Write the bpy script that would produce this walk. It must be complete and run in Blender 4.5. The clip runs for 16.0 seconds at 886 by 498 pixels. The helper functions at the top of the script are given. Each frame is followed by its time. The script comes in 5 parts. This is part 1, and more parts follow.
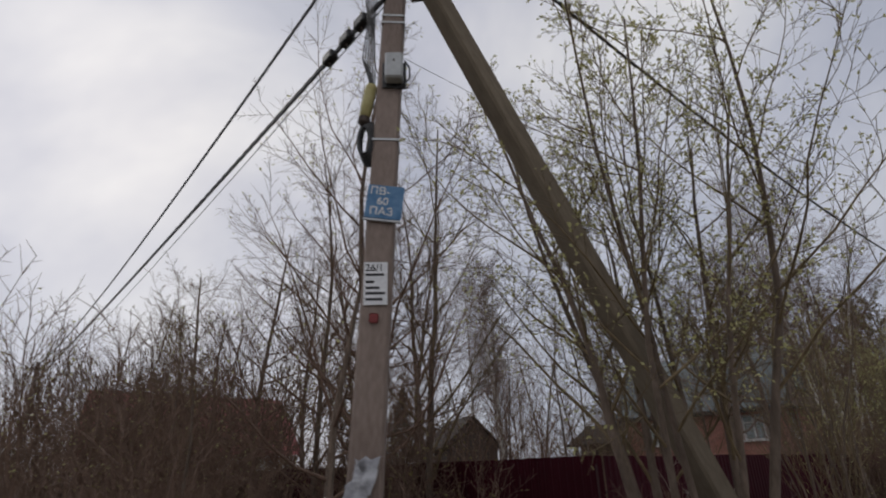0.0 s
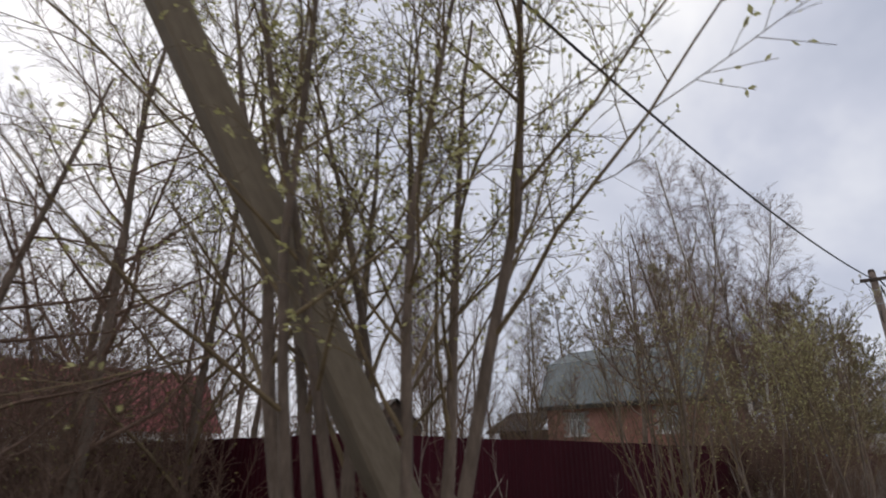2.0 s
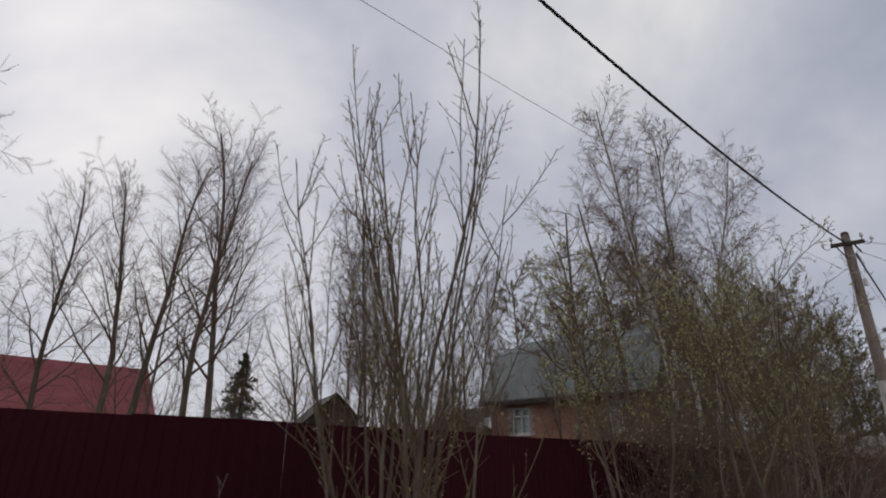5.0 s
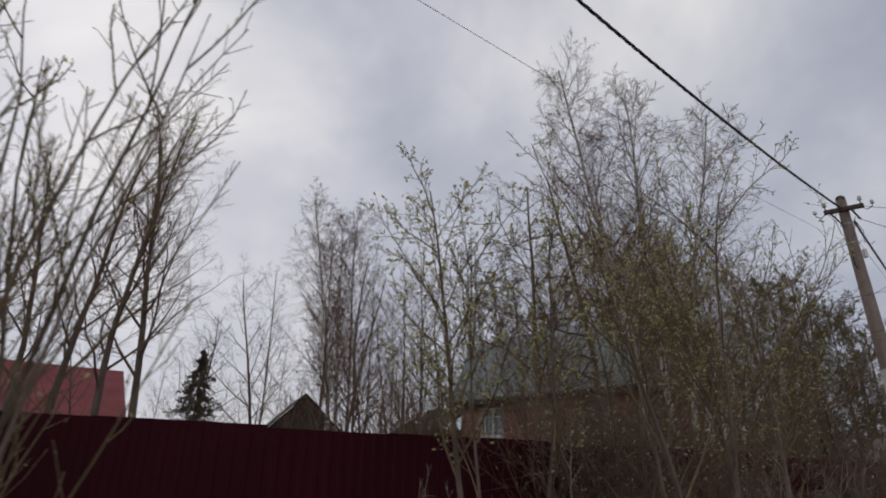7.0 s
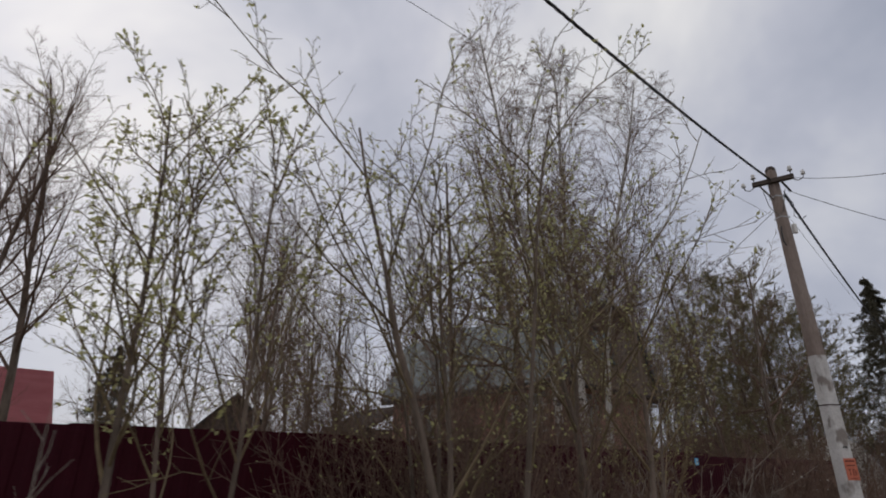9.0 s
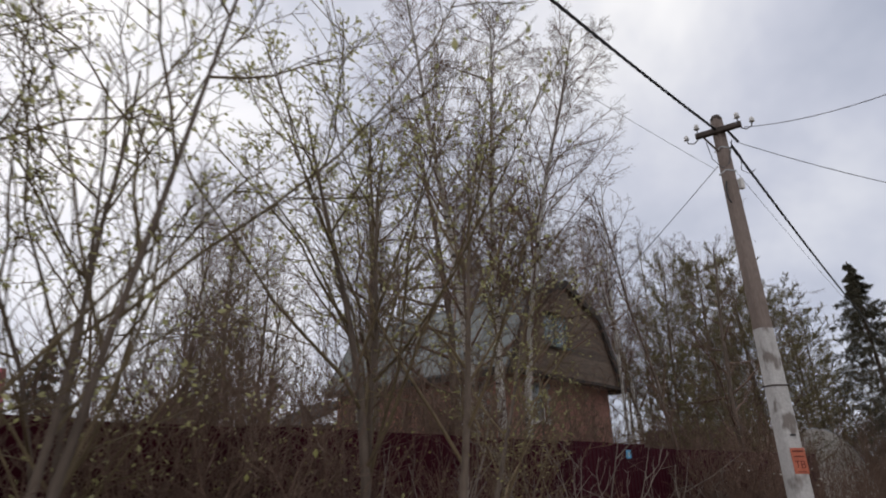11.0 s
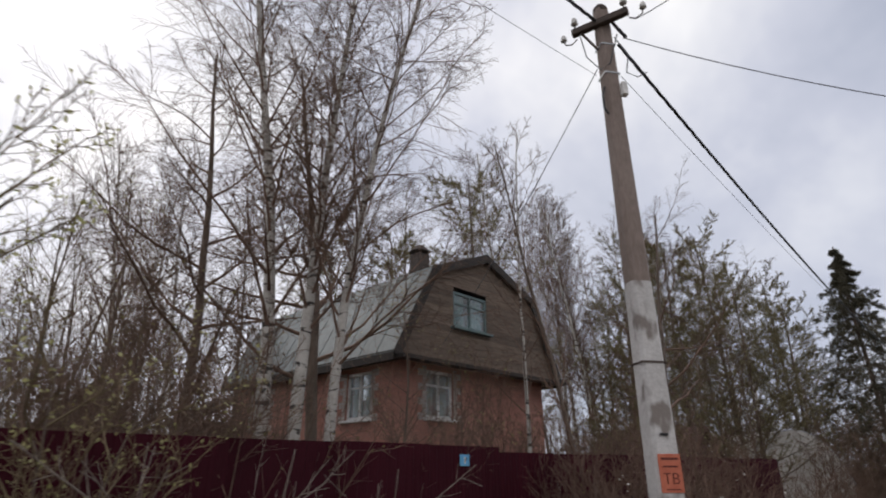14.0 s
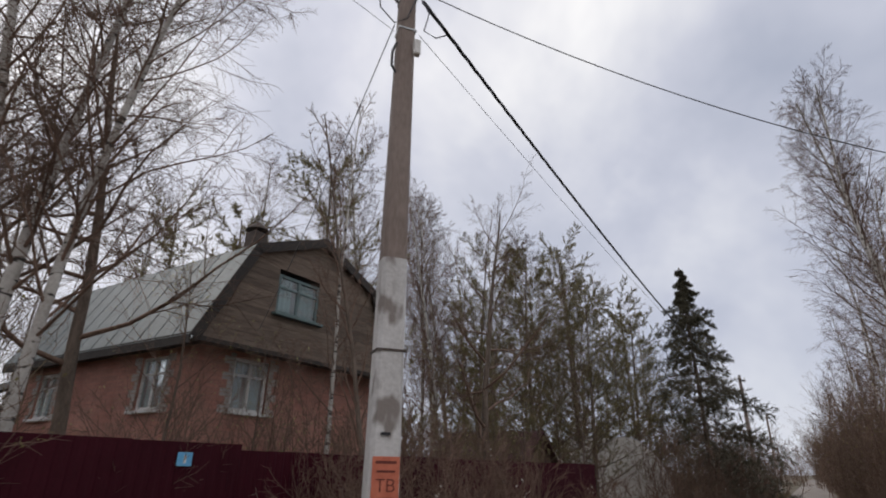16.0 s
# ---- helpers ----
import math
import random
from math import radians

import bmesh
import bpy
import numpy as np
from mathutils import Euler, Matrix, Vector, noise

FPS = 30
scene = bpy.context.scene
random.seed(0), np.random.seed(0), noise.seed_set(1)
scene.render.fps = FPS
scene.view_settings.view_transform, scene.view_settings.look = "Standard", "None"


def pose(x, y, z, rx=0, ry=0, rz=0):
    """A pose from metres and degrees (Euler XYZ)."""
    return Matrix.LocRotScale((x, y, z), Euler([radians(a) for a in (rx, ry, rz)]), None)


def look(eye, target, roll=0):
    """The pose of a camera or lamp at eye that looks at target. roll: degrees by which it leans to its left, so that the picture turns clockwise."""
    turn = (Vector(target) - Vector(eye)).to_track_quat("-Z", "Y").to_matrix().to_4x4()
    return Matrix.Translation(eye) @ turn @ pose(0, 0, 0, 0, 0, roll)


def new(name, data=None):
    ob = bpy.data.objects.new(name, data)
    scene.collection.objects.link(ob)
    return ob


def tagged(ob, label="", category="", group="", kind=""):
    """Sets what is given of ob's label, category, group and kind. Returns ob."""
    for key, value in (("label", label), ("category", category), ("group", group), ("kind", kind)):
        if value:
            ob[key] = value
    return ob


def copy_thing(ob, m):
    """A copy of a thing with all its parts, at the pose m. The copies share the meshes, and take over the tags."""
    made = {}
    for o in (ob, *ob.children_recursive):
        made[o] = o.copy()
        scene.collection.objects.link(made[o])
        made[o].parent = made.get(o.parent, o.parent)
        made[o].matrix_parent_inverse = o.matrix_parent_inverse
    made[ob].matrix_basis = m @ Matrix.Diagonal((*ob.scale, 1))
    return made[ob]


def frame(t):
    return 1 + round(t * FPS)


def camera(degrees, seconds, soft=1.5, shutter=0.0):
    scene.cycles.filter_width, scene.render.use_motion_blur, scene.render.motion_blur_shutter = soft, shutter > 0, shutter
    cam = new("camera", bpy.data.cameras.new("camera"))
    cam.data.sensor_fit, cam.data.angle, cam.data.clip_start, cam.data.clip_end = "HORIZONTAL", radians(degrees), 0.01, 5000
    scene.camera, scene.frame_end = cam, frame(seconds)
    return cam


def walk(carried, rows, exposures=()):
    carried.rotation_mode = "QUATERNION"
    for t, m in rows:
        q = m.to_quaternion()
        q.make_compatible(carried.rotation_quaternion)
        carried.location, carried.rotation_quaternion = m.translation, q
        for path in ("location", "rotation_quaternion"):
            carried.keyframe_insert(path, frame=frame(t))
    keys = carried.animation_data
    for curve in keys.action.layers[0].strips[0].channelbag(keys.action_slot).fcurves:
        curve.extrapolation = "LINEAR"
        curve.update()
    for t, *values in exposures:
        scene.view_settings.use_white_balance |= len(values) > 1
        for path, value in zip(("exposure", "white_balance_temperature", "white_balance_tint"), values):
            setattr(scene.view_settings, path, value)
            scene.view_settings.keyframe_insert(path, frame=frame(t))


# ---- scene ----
cam = camera(77.97, 16.0, soft=1.9, shutter=0.3)
PATH = [
    (0, (0.001, -0.002, 1.840), (1.204, 1.410, 2.590), -1.61),
    (0.5, (0.733, -0.055, 1.818), (1.943, 1.356, 2.557), -0.82),
    (1, (1.387, -0.112, 1.807), (2.632, 1.273, 2.537), -0.27),
    (1.5, (2.043, -0.144, 1.785), (3.301, 1.238, 2.499), 0.32),
    (2, (2.735, -0.182, 1.764), (4.029, 1.169, 2.471), 0.19),
    (2.5, (3.449, -0.207, 1.739), (4.752, 1.135, 2.447), 0.03),
    (3, (4.175, -0.221, 1.717), (5.493, 1.105, 2.429), 0.09),
    (3.5, (4.898, -0.209, 1.696), (6.210, 1.124, 2.405), 0.39),
    (4, (5.606, -0.179, 1.685), (6.918, 1.154, 2.394), 0.61),
    (6.5, (9.017, 0.090, 1.702), (10.247, 1.489, 2.429), 0.61),
    (7, (9.644, 0.109, 1.698), (10.889, 1.492, 2.429), 0.65),
    (7.5, (10.222, 0.105, 1.690), (11.477, 1.479, 2.423), 0.67),
    (8, (10.782, 0.065, 1.694), (12.073, 1.402, 2.435), 0.48),
    (8.5, (11.333, 0.026, 1.697), (12.628, 1.357, 2.439), 0.22),
    (11, (14.078, -0.086, 1.651), (15.385, 1.238, 2.387), -0.37),
    (11.5, (14.695, -0.088, 1.657), (15.978, 1.257, 2.397), -0.42),
    (12, (15.343, -0.070, 1.653), (16.626, 1.278, 2.385), -0.36),
    (12.5, (15.946, -0.081, 1.666), (17.209, 1.281, 2.408), -0.22),
    (13, (16.573, -0.110, 1.677), (17.825, 1.265, 2.414), -0.36),
    (13.5, (17.150, -0.149, 1.705), (18.408, 1.218, 2.445), -0.20),
    (14, (17.672, -0.208, 1.734), (18.965, 1.128, 2.472), 0.02),
    (14.5, (18.102, -0.318, 1.764), (19.461, 0.945, 2.512), 0.30),
    (15, (18.506, -0.433, 1.761), (19.897, 0.800, 2.500), 0.57),
    (15.5, (18.865, -0.566, 1.765), (20.360, 0.541, 2.500), 0.92),
    (16, (19.241, -0.721, 1.770), (20.769, 0.336, 2.510), 1.09),
]
walk(cam, [(t, look(e, g, r)) for t, e, g, r in PATH], [(0.0, -0.32), (1.0, -0.06), (2.0, 0.14), (3.0, 0.05), (4.0, -0.25), (6.5, -0.34), (8.5, -0.32), (10.5, 0.0), (12.0, 0.14), (13.5, 0.14), (14.5, 0.1), (16.0, 0.05)])

# ---- sky and light: a broken overcast with brighter cloud over the lots ----
world = bpy.data.worlds.new("overcast_sky")
scene.world = world
world.use_nodes = True
wn, wl = world.node_tree.nodes, world.node_tree.links
wn.clear()
w_out = wn.new("ShaderNodeOutputWorld")
w_bg = wn.new("ShaderNodeBackground")
w_sky = wn.new("ShaderNodeTexSky")
w_sky.sky_type = "NISHITA"
w_sky.sun_disc = False
w_sky.sun_elevation, w_sky.sun_rotation = radians(32), radians(8)
w_dim = wn.new("ShaderNodeVectorMath")
w_dim.operation = "SCALE"
w_dim.inputs["Scale"].default_value = 0.10
w_cloud = wn.new("ShaderNodeTexNoise")
w_cloud.noise_dimensions = "4D"
w_cloud.inputs["W"].default_value = 3.7
w_cloud.inputs["Scale"].default_value, w_cloud.inputs["Detail"].default_value = 1.9, 5.0
w_cloud.inputs["Roughness"].default_value, w_cloud.inputs["Distortion"].default_value = 0.52, 0.35
w_ramp = wn.new("ShaderNodeValToRGB")
for pos, col in ((0.34, (0.50, 0.53, 0.63)), (0.47, (0.67, 0.685, 0.775)), (0.57, (0.86, 0.86, 0.905)), (0.68, (1.10, 1.08, 1.07))):
    e = w_ramp.color_ramp.elements.new(pos)
    e.color = (*col, 1)
w_ramp.color_ramp.elements.remove(w_ramp.color_ramp.elements[0])
w_ramp.color_ramp.elements.remove(w_ramp.color_ramp.elements[-1])
w_mix = wn.new("ShaderNodeMix")
w_mix.data_type = "RGBA"
w_mix.inputs["Factor"].default_value = 0.93
wl.new(w_sky.outputs["Color"], w_dim.inputs[0])
wl.new(w_dim.outputs["Vector"], w_mix.inputs["A"])
wl.new(w_cloud.outputs["Fac"], w_ramp.inputs["Fac"])
# the cloud is thinner on the sun's side and thicker and bluer down the lane
w_co, w_dot, w_side = wn.new("ShaderNodeTexCoord"), wn.new("ShaderNodeVectorMath"), wn.new("ShaderNodeValToRGB")
w_dot.operation = "DOT_PRODUCT"
w_dot.inputs[1].default_value = (0.88, -0.40, -0.26)
w_turn = wn.new("ShaderNodeMapRange")
w_turn.inputs["From Min"].default_value, w_turn.inputs["From Max"].default_value = -0.6, 1.0
w_side.color_ramp.elements[0].position, w_side.color_ramp.elements[0].color = 0.06, (1.24, 1.22, 1.20, 1)
w_side.color_ramp.elements[1].position, w_side.color_ramp.elements[1].color = 0.97, (0.78, 0.81, 0.87, 1)
for pos, col in ((0.22, (1.15, 1.14, 1.12)), (0.40, (1.06, 1.05, 1.05)), (0.58, (1.0, 1.0, 1.0))):
    e = w_side.color_ramp.elements.new(pos)
    e.color = (*col, 1)
w_thick = wn.new("ShaderNodeVectorMath")
w_thick.operation = "MULTIPLY"
wl.new(w_co.outputs["Generated"], w_dot.inputs[0])
wl.new(w_dot.outputs["Value"], w_turn.inputs["Value"])
wl.new(w_turn.outputs["Result"], w_side.inputs["Fac"])
wl.new(w_ramp.outputs["Color"], w_thick.inputs[0])
wl.new(w_side.outputs["Color"], w_thick.inputs[1])
wl.new(w_thick.outputs["Vector"], w_mix.inputs["B"])
wl.new(w_mix.outputs["Result"], w_bg.inputs["Color"])
w_bg.inputs["Strength"].default_value = 0.95
wl.new(w_bg.outputs["Background"], w_out.inputs["Surface"])
sun_lamp = bpy.data.lights.new("sun", "SUN")
sun_lamp.energy, sun_lamp.angle, sun_lamp.color = 0.7, radians(14), (1.0, 0.95, 0.88)
sun = new("sun", sun_lamp)
sun.matrix_world = look((0, 0, 40), (6, -32, 14))
scene.view_settings.exposure = 0.0


# ---- materials ----
def material(name, a, b, scale=6.0, rough=0.85, bump=0.3, bump_scale=40.0, metal=0.0, stretch=(1, 1, 1), vary=0.0):
    """Two colours mixed by coarse and fine noise, with fine relief; vary shifts the lightness from object to object."""
    m = bpy.data.materials.new(name)
    m.use_nodes = True
    n, k = m.node_tree.nodes, m.node_tree.links
    p = n["Principled BSDF"]
    co, mp = n.new("ShaderNodeTexCoord"), n.new("ShaderNodeMapping")
    mp.inputs["Scale"].default_value = stretch
    k.new(co.outputs["Object"], mp.inputs["Vector"])
    big, fine = n.new("ShaderNodeTexNoise"), n.new("ShaderNodeTexNoise")
    big.inputs["Scale"].default_value, big.inputs["Detail"].default_value = scale, 4
    fine.inputs["Scale"].default_value, fine.inputs["Detail"].default_value = bump_scale, 3
    k.new(mp.outputs["Vector"], big.inputs["Vector"])
    k.new(mp.outputs["Vector"], fine.inputs["Vector"])
    both, ramp = n.new("ShaderNodeMix"), n.new("ShaderNodeValToRGB")
    both.inputs["Factor"].default_value = 0.35
    k.new(big.outputs["Fac"], both.inputs["A"])
    k.new(fine.outputs["Fac"], both.inputs["B"])
    ramp.color_ramp.elements[0].position, ramp.color_ramp.elements[1].position = 0.36, 0.64
    ramp.color_ramp.elements[0].color, ramp.color_ramp.elements[1].color = (*a, 1), (*b, 1)
    k.new(both.outputs["Result"], ramp.inputs["Fac"])
    colour = ramp.outputs["Color"]
    if vary:
        info, hsv, rng_ = n.new("ShaderNodeObjectInfo"), n.new("ShaderNodeHueSaturation"), n.new("ShaderNodeMapRange")
        rng_.inputs["To Min"].default_value, rng_.inputs["To Max"].default_value = 1 - vary, 1 + vary
        k.new(info.outputs["Random"], rng_.inputs["Value"])
        k.new(rng_.outputs["Result"], hsv.inputs["Value"])
        k.new(colour, hsv.inputs["Color"])
        colour = hsv.outputs["Color"]
    k.new(colour, p.inputs["Base Color"])
    p.inputs["Roughness"].default_value, p.inputs["Metallic"].default_value = rough, metal
    if bump:
        bp = n.new("ShaderNodeBump")
        bp.inputs["Strength"].default_value, bp.inputs["Distance"].default_value = bump, 0.01
        k.new(fine.outputs["Fac"], bp.inputs["Height"])
        k.new(bp.outputs["Normal"], p.inputs["Normal"])
    return m


def banded(name, base_a, base_b, mark, axis_scale, threshold, rough=0.9):
    """Bark with marks stretched across the stem."""
    m = material(name, base_a, base_b, 3.0, rough, 0.5, 30.0)
    n, k = m.node_tree.nodes, m.node_tree.links
    p = n["Principled BSDF"]
    src = p.inputs["Base Color"].links[0].from_socket
    co, mp, nz, rp, mx = (n.new(t) for t in ("ShaderNodeTexCoord", "ShaderNodeMapping", "ShaderNodeTexNoise", "ShaderNodeValToRGB", "ShaderNodeMix"))
    mx.data_type = "RGBA"
    mp.inputs["Scale"].default_value = axis_scale
    nz.inputs["Scale"].default_value, nz.inputs["Detail"].default_value = 1.0, 3
    rp.color_ramp.elements[0].position, rp.color_ramp.elements[1].position = threshold, threshold + 0.05
    k.new(co.outputs["Object"], mp.inputs["Vector"])
    k.new(mp.outputs["Vector"], nz.inputs["Vector"])
    k.new(nz.outputs["Fac"], rp.inputs["Fac"])
    k.new(rp.outputs["Color"], mx.inputs["Factor"])
    k.new(src, mx.inputs["A"])
    mx.inputs["B"].default_value = (*mark, 1)
    k.new(mx.outputs["Result"], p.inputs["Base Color"])
    return m


def brickwork(name):
    m = material(name, (0.34, 0.158, 0.118), (0.47, 0.25, 0.192), 1.3, 0.9, 0.0, 18.0)
    n, k = m.node_tree.nodes, m.node_tree.links
    p = n["Principled BSDF"]
    src = p.inputs["Base Color"].links[0].from_socket
    co, mp, br, mx, bp = (n.new(t) for t in ("ShaderNodeTexCoord", "ShaderNodeMapping", "ShaderNodeTexBrick", "ShaderNodeMix", "ShaderNodeBump"))
    sep, cmb, add = n.new("ShaderNodeSeparateXYZ"), n.new("ShaderNodeCombineXYZ"), n.new("ShaderNodeMath")
    k.new(co.outputs["Object"], sep.inputs["Vector"])
    k.new(sep.outputs["X"], add.inputs[0])
    k.new(sep.outputs["Y"], add.inputs[1])
    k.new(add.outputs[0], cmb.inputs["X"])
    k.new(sep.outputs["Z"], cmb.inputs["Y"])
    k.new(cmb.outputs["Vector"], br.inputs["Vector"])
    br.inputs["Scale"].default_value = 1.0
    br.inputs["Brick Width"].default_value, br.inputs["Row Height"].default_value = 0.26, 0.077
    br.inputs["Mortar Size"].default_value = 0.006
    br.inputs["Color1"].default_value, br.inputs["Color2"].default_value = (0.8, 0.8, 0.8, 1), (1.1, 1.0, 1.0, 1)
    br.inputs["Mortar"].default_value = (0.75, 0.85, 0.95, 1)
    mx.data_type, mx.blend_type = "RGBA", "MULTIPLY"
    mx.inputs["Factor"].default_value = 0.8
    k.new(src, mx.inputs["A"])
    k.new(br.outputs["Color"], mx.inputs["B"])
    k.new(mx.outputs["Result"], p.inputs["Base Color"])
    bp.inputs["Strength"].default_value, bp.inputs["Distance"].default_value = 0.5, 0.006
    bp.invert = True
    k.new(br.outputs["Fac"], bp.inputs["Height"])
    k.new(bp.outputs["Normal"], p.inputs["Normal"])
    return m


def glass_pane(name):
    m = bpy.data.materials.new(name)
    m.use_nodes = True
    p = m.node_tree.nodes["Principled BSDF"]
    p.inputs["Base Color"].default_value = (0.75, 0.82, 0.82, 1)
    p.inputs["Roughness"].default_value, p.inputs["Transmission Weight"].default_value = 0.03, 0.85
    return m


M_GROUND = material("spring_soil", (0.060, 0.045, 0.028), (0.125, 0.100, 0.055), 0.5, 0.95, 0.6, 14)
M_ROAD = material("gravel_road", (0.16, 0.135, 0.115), (0.27, 0.235, 0.20), 0.6, 0.95, 0.7, 60)
M_GRASS = material("dry_grass", (0.10, 0.085, 0.035), (0.20, 0.165, 0.075), 3, 0.9, 0.0, 10)
M_FENCE = material("burgundy_sheet", (0.030, 0.0024, 0.0066), (0.044, 0.0042, 0.0100), 1.4, 0.6, 0.10, 30, vary=0.12)
M_FENCE.node_tree.nodes["Principled BSDF"].inputs["Specular IOR Level"].default_value = 0.12
M_FENCEPOST = material("dark_steel", (0.03, 0.012, 0.013), (0.05, 0.02, 0.02), 5, 0.6, 0.2)
M_CATKIN = material("pale_catkin", (0.40, 0.38, 0.33), (0.55, 0.53, 0.47), 8, 0.8, 0.0)
M_CONCRETE = material("weathered_concrete", (0.165, 0.125, 0.105), (0.27, 0.215, 0.185), 2.2, 0.92, 0.5, 35, stretch=(1, 1, 0.35))
M_BRACE = material("mossy_concrete", (0.125, 0.10, 0.07), (0.20, 0.165, 0.12), 2.6, 0.95, 0.6, 30, stretch=(1, 1, 0.3))
M_LIME = banded("peeling_whitewash", (0.42, 0.40, 0.38), (0.60, 0.58, 0.56), (0.22, 0.19, 0.17), (3, 3, 1.6), 0.56)
M_BARK = material("grey_brown_bark", (0.084, 0.062, 0.046), (0.175, 0.132, 0.102), 9, 0.92, 0.6, 45, stretch=(1, 1, 0.3), vary=0.15)
M_TWIG = material("twig_bark", (0.098, 0.060, 0.042), (0.175, 0.110, 0.078), 5, 0.9, 0.0, 20, vary=0.2)
M_DEADWOOD = material("pale_dead_wood", (0.17, 0.14, 0.115), (0.28, 0.24, 0.20), 9, 0.9, 0.4, 40, stretch=(1, 1, 0.3), vary=0.15)
M_TWIG_OLIVE = material("olive_twig_bark", (0.104, 0.074, 0.040), (0.19, 0.140, 0.076), 5, 0.9, 0.0, 20, vary=0.2)
M_BIRCH = banded("birch_bark", (0.33, 0.30, 0.265), (0.54, 0.51, 0.465), (0.05, 0.042, 0.036), (5, 5, 14), 0.58)
M_LEAF = material("young_leaf", (0.33, 0.32, 0.12), (0.47, 0.45, 0.22), 8, 0.6, 0.0, 10, vary=0.1)
M_BUD = material("bronze_bud", (0.15, 0.125, 0.05), (0.24, 0.20, 0.08), 8, 0.7, 0.0, 10, vary=0.15)
M_NEEDLE = material("pine_needles", (0.128, 0.108, 0.05), (0.225, 0.187, 0.09), 6, 0.7, 0.0, 10, vary=0.15)
M_SPRUCE = material("spruce_needles", (0.058, 0.052, 0.032), (0.115, 0.102, 0.064), 6, 0.7, 0.0, 10, vary=0.12)
for m_thin, share in ((M_LEAF, 0.5), (M_BUD, 0.4), (M_NEEDLE, 0.3)):
    nt = m_thin.node_tree
    p = nt.nodes["Principled BSDF"]
    through_leaf = nt.nodes.new("ShaderNodeBsdfTranslucent")
    blend = nt.nodes.new("ShaderNodeMixShader")
    blend.inputs["Fac"].default_value = share
    nt.links.new(p.inputs["Base Color"].links[0].from_socket, through_leaf.inputs["Color"])
    nt.links.new(p.outputs["BSDF"], blend.inputs[1])
    nt.links.new(through_leaf.outputs["BSDF"], blend.inputs[2])
    nt.links.new(blend.outputs["Shader"], nt.nodes["Material Output"].inputs["Surface"])
M_BRICK = brickwork("red_brick_wall")
M_QUOIN = material("white_silicate_brick", (0.33, 0.30, 0.27), (0.46, 0.43, 0.39), 9, 0.9, 0.3, 30, vary=0.12)
M_ROOF = material("grey_blue_roof_sheet", (0.085, 0.102, 0.104), (0.150, 0.172, 0.175), 0.9, 0.6, 0.15, 12, stretch=(1, 1, 0.3))
M_BOARD = material("weathered_boards", (0.100, 0.074, 0.056), (0.180, 0.136, 0.104), 3, 0.9, 0.5, 30, stretch=(1, 1, 6), vary=0.25)
M_EAVE = material("dark_eave_wood", (0.022, 0.018, 0.016), (0.045, 0.036, 0.030), 3, 0.8, 0.3, 30)
M_WHITE = material("white_paint", (0.62, 0.62, 0.60), (0.74, 0.74, 0.72), 4, 0.6, 0.1, 30)
M_TEALFRAME = material("faded_teal_paint", (0.085, 0.13, 0.13), (0.13, 0.185, 0.185), 5, 0.7, 0.1, 20)
M_TEAL = material("teal_curtain", (0.09, 0.20, 0.20), (0.15, 0.28, 0.28), 5, 0.8, 0.1, 20)
M_LACE = material("pale_curtain", (0.38, 0.41, 0.40), (0.52, 0.55, 0.53), 6, 0.85, 0.1, 25)
# near-black: the shade of unlit rooms put into a colour
M_DARK = material("unlit_room_shade", (0.018, 0.017, 0.016), (0.03, 0.028, 0.026), 3, 0.9, 0.0)
M_GLASS = glass_pane("window_glass")
M_REDHOUSE = material("raspberry_siding", (0.36, 0.085, 0.095), (0.44, 0.13, 0.14), 0.6, 0.6, 0.1, 20, stretch=(1, 1, 4))
M_SHED = material("old_shed_boards", (0.055, 0.042, 0.036), (0.09, 0.07, 0.058), 3, 0.9, 0.4, 25, stretch=(1, 1, 5))
M_REDSHED = material("oxide_red_roof", (0.045, 0.014, 0.014), (0.07, 0.024, 0.022), 1.2, 0.7, 0.2, 20)
M_FILM = material("greenhouse_film", (0.42, 0.39, 0.35), (0.56, 0.53, 0.48), 1.0, 0.6, 0.2, 10)
M_CABLE = material("black_cable", (0.012, 0.012, 0.013), (0.022, 0.022, 0.024), 20, 0.5, 0.1)
M_WIRE = material("thin_wire", (0.05, 0.05, 0.055), (0.09, 0.09, 0.10), 20, 0.5, 0.0)
M_STEEL = material("galvanised_steel", (0.30, 0.31, 0.32), (0.42, 0.43, 0.44), 12, 0.45, 0.2, 40, metal=0.7)
M_RUST = material("dark_iron", (0.05, 0.038, 0.032), (0.09, 0.066, 0.052), 12, 0.8, 0.3, 40, metal=0.2)
M_PORCELAIN = material("porcelain", (0.52, 0.50, 0.47), (0.68, 0.66, 0.62), 10, 0.25, 0.0)
M_GREYBOX = material("grey_plastic_box", (0.34, 0.36, 0.37), (0.44, 0.46, 0.47), 4, 0.5, 0.1, 30)
M_YELLOW = material("faded_yellow_plastic", (0.34, 0.30, 0.12), (0.46, 0.42, 0.20), 8, 0.7, 0.2, 25)
M_BLUE = material("blue_sign_paint", (0.035, 0.13, 0.27), (0.10, 0.22, 0.38), 9, 0.5, 0.1, 30)
M_PAPER = material("paper_notice", (0.58, 0.59, 0.61), (0.72, 0.73, 0.75), 8, 0.8, 0.1, 30)
M_INK = material("black_ink", (0.015, 0.015, 0.018), (0.03, 0.03, 0.035), 8, 0.8, 0.0)
M_ORANGE = material("orange_sticker", (0.42, 0.10, 0.05), (0.54, 0.155, 0.085), 10, 0.6, 0.1, 30)
M_BROWNINK = material("brown_ink", (0.10, 0.02, 0.012), (0.14, 0.03, 0.02), 8, 0.8, 0.0)
